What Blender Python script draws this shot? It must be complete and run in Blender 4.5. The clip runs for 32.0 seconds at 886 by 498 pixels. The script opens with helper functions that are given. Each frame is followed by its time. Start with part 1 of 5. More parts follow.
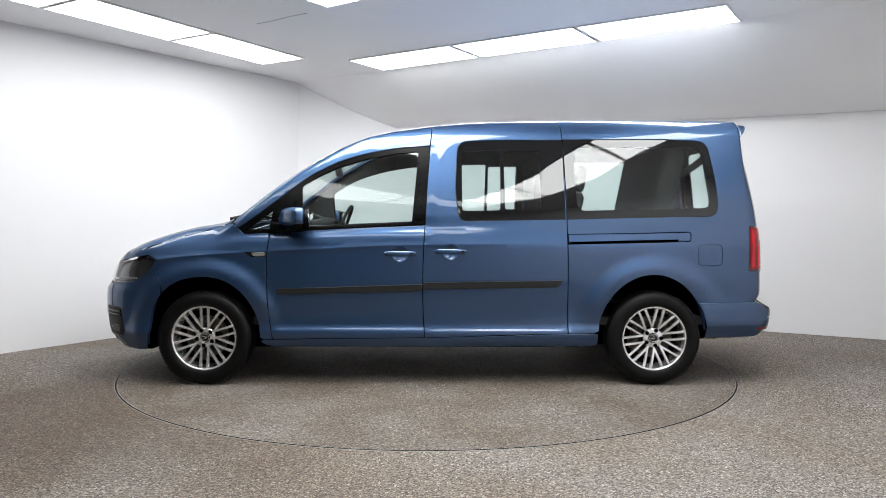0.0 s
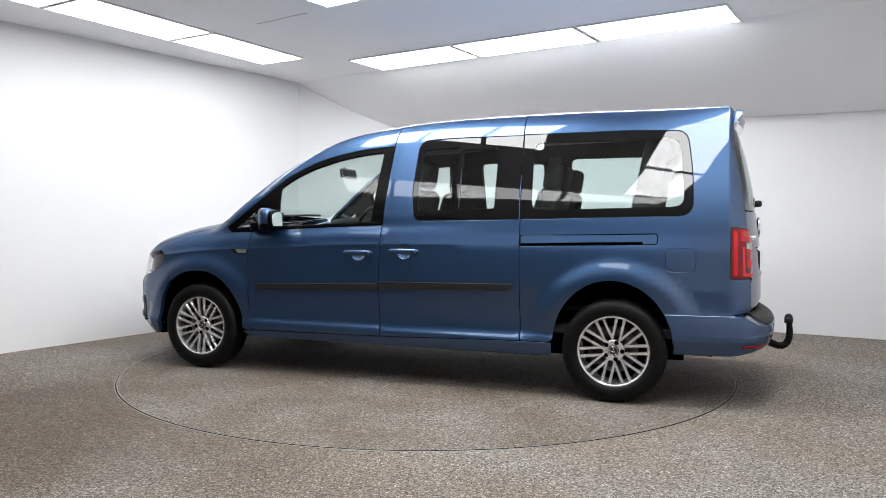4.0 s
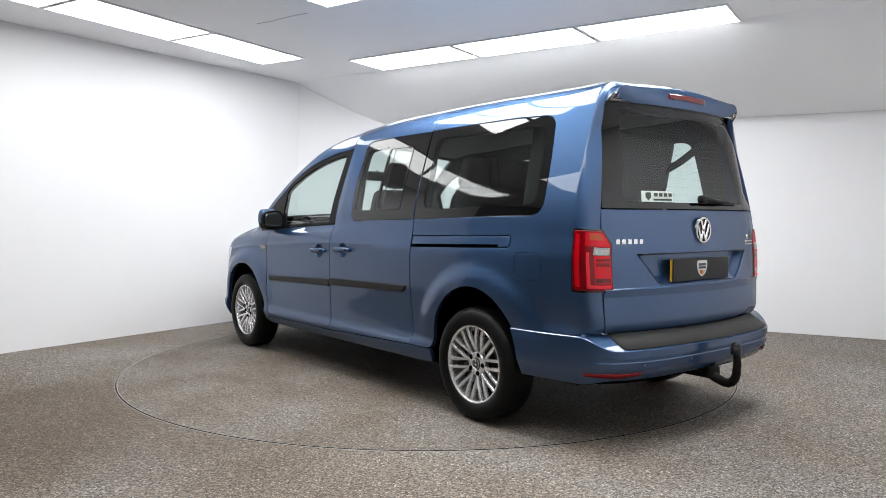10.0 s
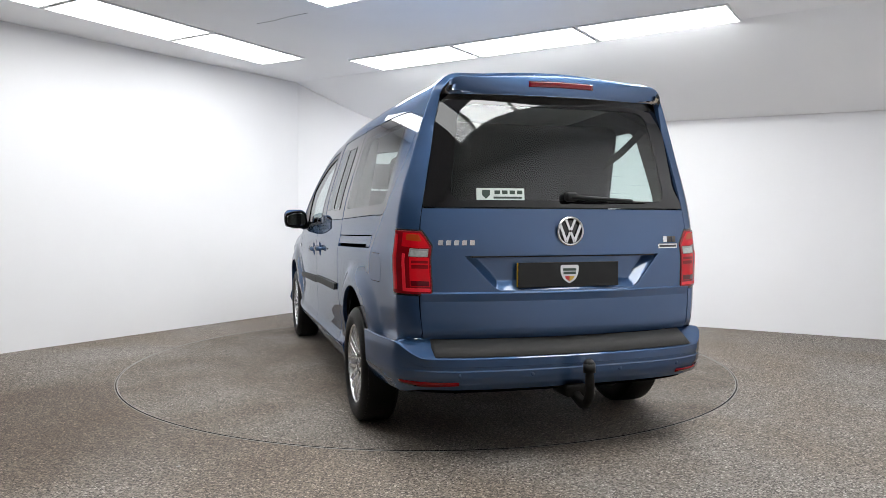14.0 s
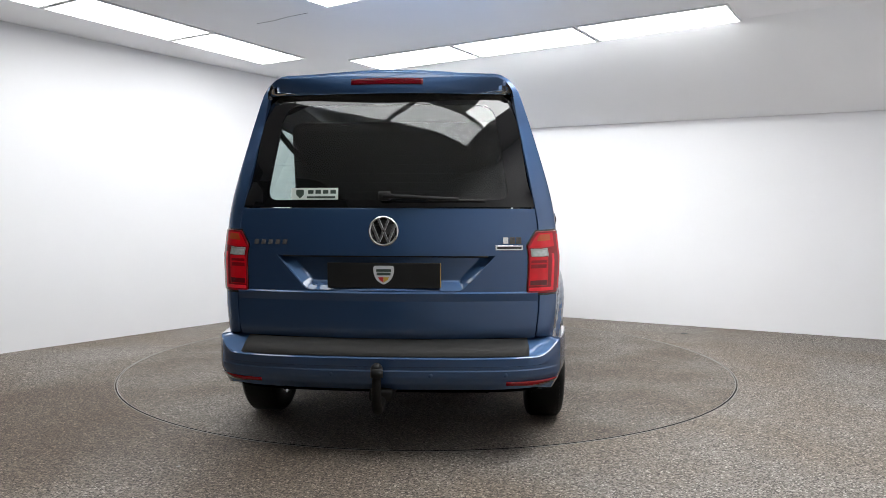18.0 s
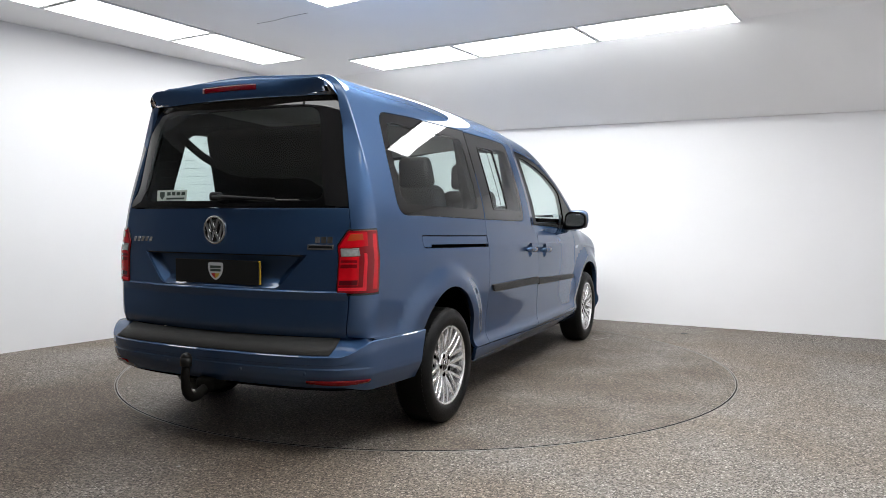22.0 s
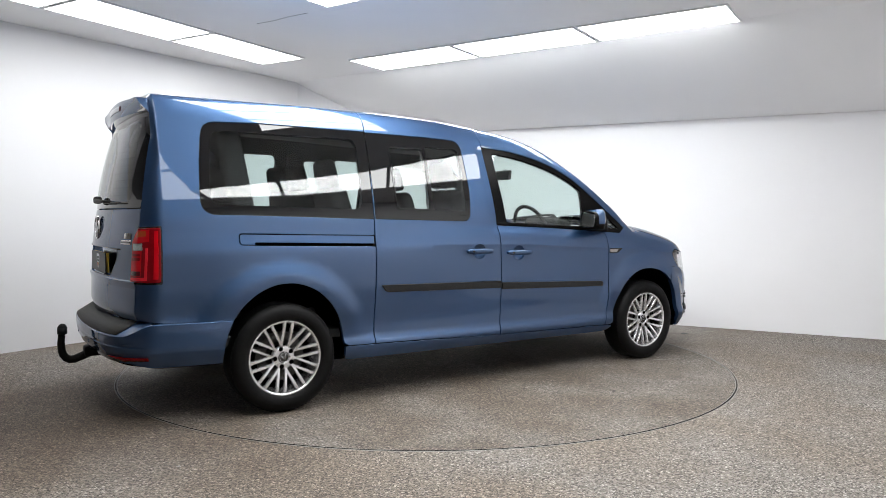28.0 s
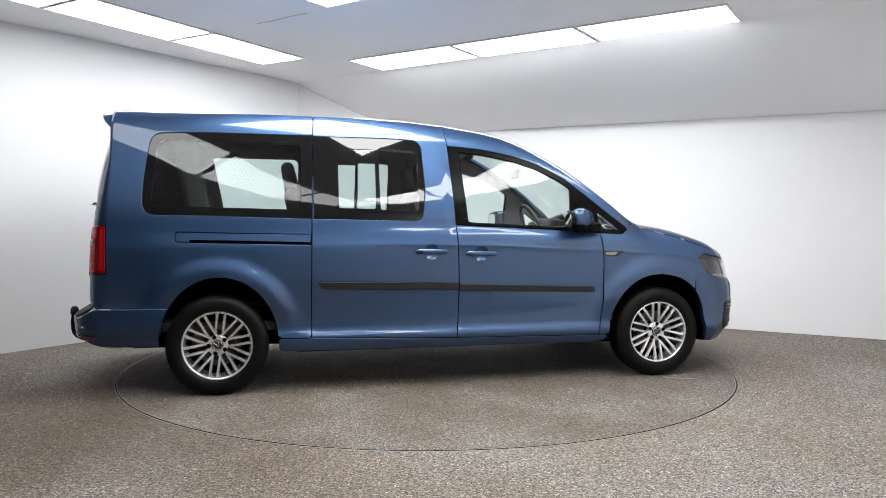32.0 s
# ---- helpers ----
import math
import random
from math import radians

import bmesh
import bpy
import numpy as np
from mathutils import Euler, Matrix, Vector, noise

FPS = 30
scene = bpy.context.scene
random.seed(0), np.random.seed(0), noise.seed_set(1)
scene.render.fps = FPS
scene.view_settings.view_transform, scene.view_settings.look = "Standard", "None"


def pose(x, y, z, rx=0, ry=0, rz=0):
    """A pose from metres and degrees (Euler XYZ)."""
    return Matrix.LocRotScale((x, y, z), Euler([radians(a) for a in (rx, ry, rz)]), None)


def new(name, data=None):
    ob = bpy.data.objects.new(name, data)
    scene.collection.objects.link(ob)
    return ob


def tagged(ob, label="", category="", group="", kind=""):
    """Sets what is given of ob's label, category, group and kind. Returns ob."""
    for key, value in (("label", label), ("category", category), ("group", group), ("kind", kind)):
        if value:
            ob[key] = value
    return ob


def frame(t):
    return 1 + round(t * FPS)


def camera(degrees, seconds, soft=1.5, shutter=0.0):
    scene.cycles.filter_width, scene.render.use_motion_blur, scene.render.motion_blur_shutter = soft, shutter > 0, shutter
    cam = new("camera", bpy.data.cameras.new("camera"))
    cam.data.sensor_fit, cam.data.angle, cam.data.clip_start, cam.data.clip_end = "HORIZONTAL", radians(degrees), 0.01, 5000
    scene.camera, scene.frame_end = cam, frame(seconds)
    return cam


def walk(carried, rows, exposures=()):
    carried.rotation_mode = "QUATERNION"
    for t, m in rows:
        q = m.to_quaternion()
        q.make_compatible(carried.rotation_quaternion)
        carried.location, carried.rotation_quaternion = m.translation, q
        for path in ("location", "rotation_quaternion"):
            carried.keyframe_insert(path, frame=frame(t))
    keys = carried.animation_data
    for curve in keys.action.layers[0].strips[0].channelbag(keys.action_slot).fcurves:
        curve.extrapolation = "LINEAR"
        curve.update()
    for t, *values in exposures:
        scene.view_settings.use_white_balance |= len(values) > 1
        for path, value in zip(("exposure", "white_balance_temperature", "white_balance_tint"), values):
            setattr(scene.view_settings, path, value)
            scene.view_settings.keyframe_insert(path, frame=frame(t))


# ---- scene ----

from mathutils.geometry import delaunay_2d_cdt

# ---------------------------------------------------------------- camera
cam = camera(62.47, 32.0, soft=0.75)
EYE = Vector((0.0, -5.710, 1.118))
VIEW = pose(*EYE, 90 - 2.435, 0, -1.094) @ pose(0, 0, 0, 0, 0, 0.16)
walk(cam, [(0.0, VIEW), (32.0, VIEW)])

# ---------------------------------------------------------------- light levels
world = bpy.data.worlds.new("closed_room")
world.use_nodes = True
world.node_tree.nodes["Background"].inputs[0].default_value = (0.02, 0.02, 0.022, 1)
scene.world = world
PANEL_GLOW = 11.0
scene.view_settings.exposure = 0.63

# turntable angle of the van's nose against world x, degrees, at seconds
TURN = [(0.0, 179.6), (3.0, 164.4), (6.0, 148.9), (9.0, 133.0), (13.0, 111.6), (19.0, 79.5), (23.0, 58.4), (28.0, 32.1), (32.0, 10.9)]


# ---------------------------------------------------------------- materials
def material(name, base, rough=0.5, metal=0.0, coat=0.0, spec=0.5, vary=0.0, scale=8.0, bump=0.0, bump_scale=60.0, dark=None, rough_vary=0.0):
    m = bpy.data.materials.new(name)
    m.use_nodes = True
    t = m.node_tree
    b = t.nodes["Principled BSDF"]
    b.inputs["Base Color"].default_value = (*base, 1)
    b.inputs["Roughness"].default_value = rough
    b.inputs["Metallic"].default_value = metal
    b.inputs["Coat Weight"].default_value = coat
    b.inputs["Coat Roughness"].default_value = 0.02
    b.inputs["Specular IOR Level"].default_value = spec
    co = t.nodes.new("ShaderNodeTexCoord")
    if vary or rough_vary:
        n = t.nodes.new("ShaderNodeTexNoise")
        n.inputs["Scale"].default_value = scale
        n.inputs["Detail"].default_value = 6
        t.links.new(co.outputs["Object"], n.inputs["Vector"])
        if vary:
            r = t.nodes.new("ShaderNodeValToRGB")
            r.color_ramp.elements[0].position, r.color_ramp.elements[1].position = 0.3, 0.7
            lo = dark or [c * (1 - vary) for c in base]
            r.color_ramp.elements[0].color = (*lo, 1)
            r.color_ramp.elements[1].color = (*base, 1)
            t.links.new(n.outputs["Fac"], r.inputs["Fac"])
            t.links.new(r.outputs["Color"], b.inputs["Base Color"])
        if rough_vary:
            k = t.nodes.new("ShaderNodeMapRange")
            k.inputs["To Min"].default_value, k.inputs["To Max"].default_value = rough - rough_vary, rough + rough_vary
            t.links.new(n.outputs["Fac"], k.inputs["Value"])
            t.links.new(k.outputs["Result"], b.inputs["Roughness"])
    if bump:
        n2 = t.nodes.new("ShaderNodeTexNoise")
        n2.inputs["Scale"].default_value = bump_scale
        n2.inputs["Detail"].default_value = 4
        t.links.new(co.outputs["Object"], n2.inputs["Vector"])
        bp = t.nodes.new("ShaderNodeBump")
        bp.inputs["Strength"].default_value = bump
        bp.inputs["Distance"].default_value = 0.004
        t.links.new(n2.outputs["Fac"], bp.inputs["Height"])
        t.links.new(bp.outputs["Normal"], b.inputs["Normal"])
    return m


def paint_material():
    """Metallic blue car paint: a flake layer with a little diffuse colour under a clear coat."""
    m = bpy.data.materials.new("blue_metallic_paint")
    m.use_nodes = True
    t = m.node_tree
    t.nodes.remove(t.nodes["Principled BSDF"])
    out = t.nodes["Material Output"]
    co = t.nodes.new("ShaderNodeTexCoord")
    v = t.nodes.new("ShaderNodeTexVoronoi")
    v.inputs["Scale"].default_value = 1400
    t.links.new(co.outputs["Object"], v.inputs["Vector"])
    r = t.nodes.new("ShaderNodeMapRange")
    r.inputs["To Min"].default_value, r.inputs["To Max"].default_value = 0.46, 0.56
    t.links.new(v.outputs["Color"], r.inputs["Value"])
    dust = t.nodes.new("ShaderNodeTexNoise")
    dust.inputs["Scale"].default_value, dust.inputs["Detail"].default_value = 3.0, 5
    t.links.new(co.outputs["Object"], dust.inputs["Vector"])
    tone = t.nodes.new("ShaderNodeMix")
    tone.data_type = "RGBA"
    tone.inputs["A"].default_value, tone.inputs["B"].default_value = (0.047, 0.091, 0.180, 1), (0.053, 0.100, 0.194, 1)
    t.links.new(dust.outputs["Fac"], tone.inputs["Factor"])
    flake = t.nodes.new("ShaderNodeBsdfGlossy")
    flake.distribution = "BECKMANN"
    t.links.new(tone.outputs["Result"], flake.inputs["Color"])
    t.links.new(r.outputs["Result"], flake.inputs["Roughness"])
    dif = t.nodes.new("ShaderNodeBsdfDiffuse")
    dif.inputs["Color"].default_value = (0.019, 0.050, 0.124, 1)
    under = t.nodes.new("ShaderNodeMixShader")
    under.inputs["Fac"].default_value = 0.32
    t.links.new(flake.outputs[0], under.inputs[1])
    t.links.new(dif.outputs[0], under.inputs[2])
    coat = t.nodes.new("ShaderNodeBsdfGlossy")
    coat.inputs["Roughness"].default_value = 0.012
    fr = t.nodes.new("ShaderNodeFresnel")
    fr.inputs["IOR"].default_value = 1.60
    mx = t.nodes.new("ShaderNodeMixShader")
    t.links.new(fr.outputs[0], mx.inputs["Fac"])
    t.links.new(under.outputs[0], mx.inputs[1])
    t.links.new(coat.outputs[0], mx.inputs[2])
    t.links.new(mx.outputs[0], out.inputs["Surface"])
    return m


def glass_material(name, tint, gloss=0.0):
    """Thin car glass: tinted see-through with a mirror coat by Fresnel."""
    m = bpy.data.materials.new(name)
    m.use_nodes = True
    t = m.node_tree
    t.nodes.remove(t.nodes["Principled BSDF"])
    out = t.nodes["Material Output"]
    tr = t.nodes.new("ShaderNodeBsdfTransparent")
    tr.inputs["Color"].default_value = (*tint, 1)
    gl = t.nodes.new("ShaderNodeBsdfGlossy")
    gl.inputs["Roughness"].default_value = 0.0
    lw = t.nodes.new("ShaderNodeLayerWeight")
    pw = t.nodes.new("ShaderNodeMath")
    pw.operation, pw.inputs[1].default_value = "POWER", 5.0
    fr = t.nodes.new("ShaderNodeMath")
    fr.operation = "MULTIPLY_ADD"
    fr.inputs[1].default_value, fr.inputs[2].default_value = 0.88, 0.074
    t.links.new(lw.outputs["Facing"], pw.inputs[0])
    t.links.new(pw.outputs[0], fr.inputs[0])
    mx = t.nodes.new("ShaderNodeMixShader")
    t.links.new(fr.outputs[0], mx.inputs["Fac"])
    t.links.new(tr.outputs[0], mx.inputs[1])
    t.links.new(gl.outputs[0], mx.inputs[2])
    t.links.new(mx.outputs[0], out.inputs["Surface"])
    return m


def glow_material(name, colour, strength):
    m = bpy.data.materials.new(name)
    m.use_nodes = True
    b = m.node_tree.nodes["Principled BSDF"]
    b.inputs["Base Color"].default_value = (0.8, 0.8, 0.8, 1)
    b.inputs["Emission Color"].default_value = (*colour, 1)
    b.inputs["Emission Strength"].default_value = strength
    return m


def gravel_material(name, tones, wear, dirt=None, patch=0.9):
    """Resin-bound fine gravel: many small stones of several tones, broad stains."""
    m = material(name, tones[1], 0.75)
    t = m.node_tree
    b = t.nodes["Principled BSDF"]
    co = t.nodes.new("ShaderNodeTexCoord")
    vo = t.nodes.new("ShaderNodeTexVoronoi")
    vo.inputs["Scale"].default_value = 150
    t.links.new(co.outputs["Object"], vo.inputs["Vector"])
    sep = t.nodes.new("ShaderNodeSeparateColor")
    t.links.new(vo.outputs["Color"], sep.inputs["Color"])
    ramp = t.nodes.new("ShaderNodeValToRGB")
    e = ramp.color_ramp.elements
    e[0].color, e[1].color = (*tones[0], 1), (*tones[3], 1)
    for at, c in ((0.3, tones[1]), (0.62, tones[2]), (0.86, tones[2])):
        e.new(at).color = (*c, 1)
    t.links.new(sep.outputs["Red"], ramp.inputs["Fac"])
    big = t.nodes.new("ShaderNodeTexNoise")
    big.inputs["Scale"].default_value, big.inputs["Detail"].default_value = patch, 7
    t.links.new(co.outputs["Object"], big.inputs["Vector"])
    r2 = t.nodes.new("ShaderNodeMapRange")
    r2.inputs["From Min"].default_value, r2.inputs["From Max"].default_value = 0.3, 0.7
    r2.inputs["To Min"].default_value, r2.inputs["To Max"].default_value = wear, 1.05
    t.links.new(big.outputs["Fac"], r2.inputs["Value"])
    fine = t.nodes.new("ShaderNodeTexNoise")
    fine.inputs["Scale"].default_value, fine.inputs["Detail"].default_value = 60, 4
    t.links.new(co.outputs["Object"], fine.inputs["Vector"])
    r3 = t.nodes.new("ShaderNodeMapRange")
    r3.inputs["From Min"].default_value, r3.inputs["From Max"].default_value = 0.3, 0.7
    r3.inputs["To Min"].default_value, r3.inputs["To Max"].default_value = 0.66, 1.32
    t.links.new(fine.outputs["Fac"], r3.inputs["Value"])
    mul = t.nodes.new("ShaderNodeMath")
    mul.operation = "MULTIPLY"
    t.links.new(r2.outputs["Result"], mul.inputs[0])
    t.links.new(r3.outputs["Result"], mul.inputs[1])
    mix = t.nodes.new("ShaderNodeVectorMath")
    mix.operation = "SCALE"
    t.links.new(ramp.outputs["Color"], mix.inputs[0])
    t.links.new(mul.outputs[0], mix.inputs["Scale"])
    tint = t.nodes.new("ShaderNodeValToRGB")
    tint.color_ramp.elements[0].position, tint.color_ramp.elements[1].position = 0.38, 0.60
    tint.color_ramp.elements[0].color, tint.color_ramp.elements[1].color = (1.0, 0.90, 0.79, 1), (1, 1, 1, 1)
    t.links.new(big.outputs["Fac"], tint.inputs["Fac"])
    fin = t.nodes.new("ShaderNodeVectorMath")
    fin.operation = "MULTIPLY"
    t.links.new(mix.outputs["Vector"], fin.inputs[0])
    t.links.new(tint.outputs["Color"], fin.inputs[1])
    if dirt:
        # a broad trodden-in brown stain with a ragged edge
        warp = t.nodes.new("ShaderNodeTexNoise")
        warp.inputs["Scale"].default_value, warp.inputs["Detail"].default_value = 0.8, 6
        t.links.new(co.outputs["Object"], warp.inputs["Vector"])
        add = t.nodes.new("ShaderNodeVectorMath")
        add.operation = "MULTIPLY_ADD"
        add.inputs[1].default_value = (2.2, 2.2, 0)
        t.links.new(warp.outputs["Color"], add.inputs[0])
        t.links.new(co.outputs["Object"], add.inputs[2])
        far = t.nodes.new("ShaderNodeVectorMath")
        far.operation = "DISTANCE"
        far.inputs[1].default_value = (dirt[0] + 1.1, dirt[1] + 1.1, 0)
        t.links.new(add.outputs["Vector"], far.inputs[0])
        soil = t.nodes.new("ShaderNodeValToRGB")
        soil.color_ramp.elements[0].position, soil.color_ramp.elements[1].position = 0.40, 0.95
        soil.color_ramp.elements[0].color, soil.color_ramp.elements[1].color = (0.56, 0.49, 0.43, 1), (1, 1, 1, 1)
        sc = t.nodes.new("ShaderNodeMath")
        sc.operation, sc.inputs[1].default_value = "DIVIDE", dirt[2]
        t.links.new(far.outputs["Value"], sc.inputs[0])
        t.links.new(sc.outputs[0], soil.inputs["Fac"])
        fin2 = t.nodes.new("ShaderNodeVectorMath")
        fin2.operation = "MULTIPLY"
        t.links.new(fin.outputs["Vector"], fin2.inputs[0])
        t.links.new(soil.outputs["Color"], fin2.inputs[1])
        fin = fin2
    t.links.new(fin.outputs["Vector"], b.inputs["Base Color"])
    bp = t.nodes.new("ShaderNodeBump")
    bp.inputs["Strength"].default_value, bp.inputs["Distance"].default_value = 0.7, 0.003
    t.links.new(vo.outputs["Distance"], bp.inputs["Height"])
    bp.invert = True
    t.links.new(bp.outputs["Normal"], b.inputs["Normal"])
    return m


PAINT = paint_material()
BLACK_GLOSS = material("black_gloss_trim", (0.003, 0.003, 0.0035), 0.02, 0, 0.0, spec=0.58)
BLACK_PLASTIC = material("black_grained_plastic", (0.010, 0.010, 0.0105), 0.5, 0, spec=0.25, vary=0.3, scale=40, bump=0.15, bump_scale=500)
SATIN_BLACK = material("satin_black_trim", (0.0025, 0.0025, 0.0027), 0.25, 0, spec=0.09, vary=0.2, scale=30)
LAMP_INNER = material("grey_lamp_housing", (0.028, 0.029, 0.031), 0.25, 0.4)
GREY_PLASTIC = material("dark_grey_moulded_plastic", (0.014, 0.014, 0.0145), 0.55, 0, spec=0.3, vary=0.25, scale=25, bump=0.2, bump_scale=600)
RUBBER = material("tyre_rubber", (0.0042, 0.0042, 0.0044), 0.48, 0, spec=0.16, vary=0.4, scale=30, bump=0.25, bump_scale=220)
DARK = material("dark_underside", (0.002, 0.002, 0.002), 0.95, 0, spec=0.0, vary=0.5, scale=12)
ALLOY = material("silver_alloy_paint", (0.74, 0.74, 0.75), 0.26, 0.75, 0.3, vary=0.08, scale=20)
CHROME = material("chrome", (0.60, 0.60, 0.61), 0.20, 1.0)
STEEL = material("worn_steel", (0.10, 0.095, 0.09), 0.45, 0.8, vary=0.5, scale=60)
TOW_STEEL = material("black_worn_steel", (0.008, 0.007, 0.006), 0.6, 0.0, spec=0.12, vary=0.5, scale=50)
PAD_PLASTIC = material("dark_grey_grained_plastic", (0.030, 0.029, 0.028), 0.6, 0, spec=0.25, vary=0.2, scale=30, bump=0.25, bump_scale=500)
TRIM = material("grey_cabin_lining", (0.045, 0.047, 0.048), 0.8, 0, spec=0.2, vary=0.2, scale=15, bump=0.2, bump_scale=300)
ROOF_LINING = material("pale_roof_lining", (0.30, 0.30, 0.29), 0.85, 0, vary=0.1, scale=15)
FABRIC = material("charcoal_seat_fabric", (0.035, 0.036, 0.038), 0.95, 0, spec=0.15, vary=0.4, scale=120, bump=0.4, bump_scale=400)
CLEAR_GLASS = glass_material("green_tinted_glass", (0.80, 0.88, 0.86))
DARK_GLASS = glass_material("grey_tinted_glass", (0.76, 0.85, 0.83))
LENS_GLASS = glass_material("clear_lens", (0.93, 0.94, 0.95))
MIRROR = material("mirror_glass", (0.85, 0.87, 0.88), 0.01, 1.0)
BRIGHT_RED = material("pale_red_light_guide", (0.78, 0.02, 0.035), 0.08, 0, 0.15, spec=0.3, vary=0.2, scale=14)
GREY_LENS = material("grey_lamp_reflector", (0.42, 0.43, 0.42), 0.2, 0.2, 0.3, vary=0.3, scale=60)
RED_LENS = material("red_lens", (0.58, 0.003, 0.010), 0.06, 0, 0.15, spec=0.3, vary=0.3, scale=14)
MID_RED = material("mid_red_lens", (0.20, 0.0006, 0.004), 0.05, 0, 0.15, spec=0.35, vary=0.3, scale=11)
DEEP_RED = material("dark_red_lens", (0.085, 0.0, 0.003), 0.06, 0, 0.4, spec=0.4)
ORANGE_LENS = material("orange_lens", (0.32, 0.040, 0.005), 0.15, 0, 0.25)
WHITE_LENS = material("white_lens", (0.22, 0.21, 0.21), 0.12, 0, 1.0)
PLATE_BLACK = material("black_plate_face", (0.008, 0.008, 0.008), 0.45, 0, spec=0.3, vary=0.2, scale=20)
PLATE_YELLOW = material("yellow_plate_edge", (0.65, 0.40, 0.03), 0.35)
STICKER = material("pale_sticker", (0.62, 0.68, 0.64), 0.5, vary=0.06, scale=30)
STICKER_DARK = material("sticker_print", (0.03, 0.05, 0.04), 0.5)
SILVER = material("silver_print", (0.62, 0.63, 0.65), 0.35, 0.25, vary=0.1, scale=40)
GOLD = material("gold_print", (0.55, 0.36, 0.05), 0.4)
RED_PRINT = material("red_print", (0.45, 0.03, 0.03), 0.4)
WALL_PAINT = material("white_wall_paint", (0.80, 0.795, 0.81), 0.6, 0, vary=0.035, scale=1.3, bump=0.05, bump_scale=90)
CEILING_PAINT = material("white_ceiling_paint", (0.93, 0.93, 0.94), 0.75, 0, vary=0.04, scale=0.9, bump=0.04, bump_scale=80)
NEAR_PAINT = material("unseen_dark_backdrop", (0.10, 0.10, 0.103), 0.7, 0, vary=0.06, scale=1.2)
FRAME_WHITE = material("white_lamp_frame", (0.78, 0.78, 0.78), 0.45)
DIM_DIFFUSER = glow_material("dim_lamp_diffuser", (0.968, 0.985, 0.985), PANEL_GLOW * 0.42)
SOFT_DIFFUSER = glow_material("soft_lamp_diffuser", (0.968, 0.985, 0.985), PANEL_GLOW * 0.34)
MILD_DIFFUSER = glow_material("mild_lamp_diffuser", (0.968, 0.985, 0.985), PANEL_GLOW * 0.82)
DIFFUSER = glow_material("lamp_diffuser", (0.968, 0.985, 0.985), PANEL_GLOW)
FLOOR = gravel_material("resin_gravel_floor", [(0.031, 0.025, 0.020), (0.118, 0.102, 0.087), (0.228, 0.204, 0.180), (0.49, 0.457, 0.42)], 0.76, (-2.1, -1.75, 1.75))
DISC = gravel_material("resin_gravel_disc", [(0.029, 0.023, 0.018), (0.104, 0.088, 0.073), (0.190, 0.166, 0.142), (0.41, 0.375, 0.335)], 0.58, None, 1.6)
PALE_MARK = material("pale_mark", (0.45, 0.43, 0.40), 0.6, vary=0.3, scale=60)
RING_METAL = material("dull_edge_metal", (0.27, 0.26, 0.24), 0.5, 0.5, vary=0.3, scale=30)


# ---------------------------------------------------------------- mesh helpers
def part(name, data, mat, parent, label="", smooth=False):
    """One mesh object from a bmesh or mesh, under a thing or a part."""
    if isinstance(data, bmesh.types.BMesh):
        me = bpy.data.meshes.new(name)
        data.to_mesh(me)
        data.free()
    else:
        me = data
    if smooth:
        me.shade_smooth()
    me.materials.clear()
    me.materials.append(mat)
    ob = new(name, me)
    ob.parent = parent
    if label:
        ob["label"] = label
    return ob


def inside(poly, px, py):
    """Which of the points lie in the polygon."""
    p = np.array(poly)
    q = np.roll(p, -1, 0)
    res = np.zeros(len(px), bool)
    for (x0, y0), (x1, y1) in zip(p, q):
        c = (y0 > py) != (y1 > py)
        if y0 != y1:
            res ^= c & (px < (x1 - x0) * (py - y0) / (y1 - y0) + x0)
    return res


def dense(poly, step):
    out = []
    for (x0, y0), (x1, y1) in zip(poly, poly[1:] + poly[:1]):
        n = max(1, math.ceil(math.hypot(x1 - x0, y1 - y0) / step))
        out += [(x0 + (x1 - x0) * i / n, y0 + (y1 - y0) * i / n) for i in range(n)]
    return out


def rounded(points, n=5):
    """A polygon from (x, y, radius) corners."""
    out = []
    k = len(points)
    for i in range(k):
        p = Vector(points[i][:2])
        r = points[i][2] if len(points[i]) > 2 else 0
        if not r:
            out.append((p.x, p.y))
            continue
        a, b = (Vector(points[i - 1][:2]) - p), (Vector(points[(i + 1) % k][:2]) - p)
        ra, rb = min(r, a.length * 0.49), min(r, b.length * 0.49)
        s, e = p + a.normalized() * ra, p + b.normalized() * rb
        for j in range(n + 1):
            t = j / n
            w = s * (1 - t) ** 2 + p * 2 * t * (1 - t) + e * t * t
            out.append((w.x, w.y))
    return out


def ellipse(cx, cy, rx, ry, n=20):
    return [(cx + rx * math.cos(i * math.tau / n), cy + ry * math.sin(i * math.tau / n)) for i in range(n)]


def out_side(p):
    return Vector((0, p.y, (p.z - 0.9) * 0.6))


def out_back(p):
    return Vector((-1, 0, 0))


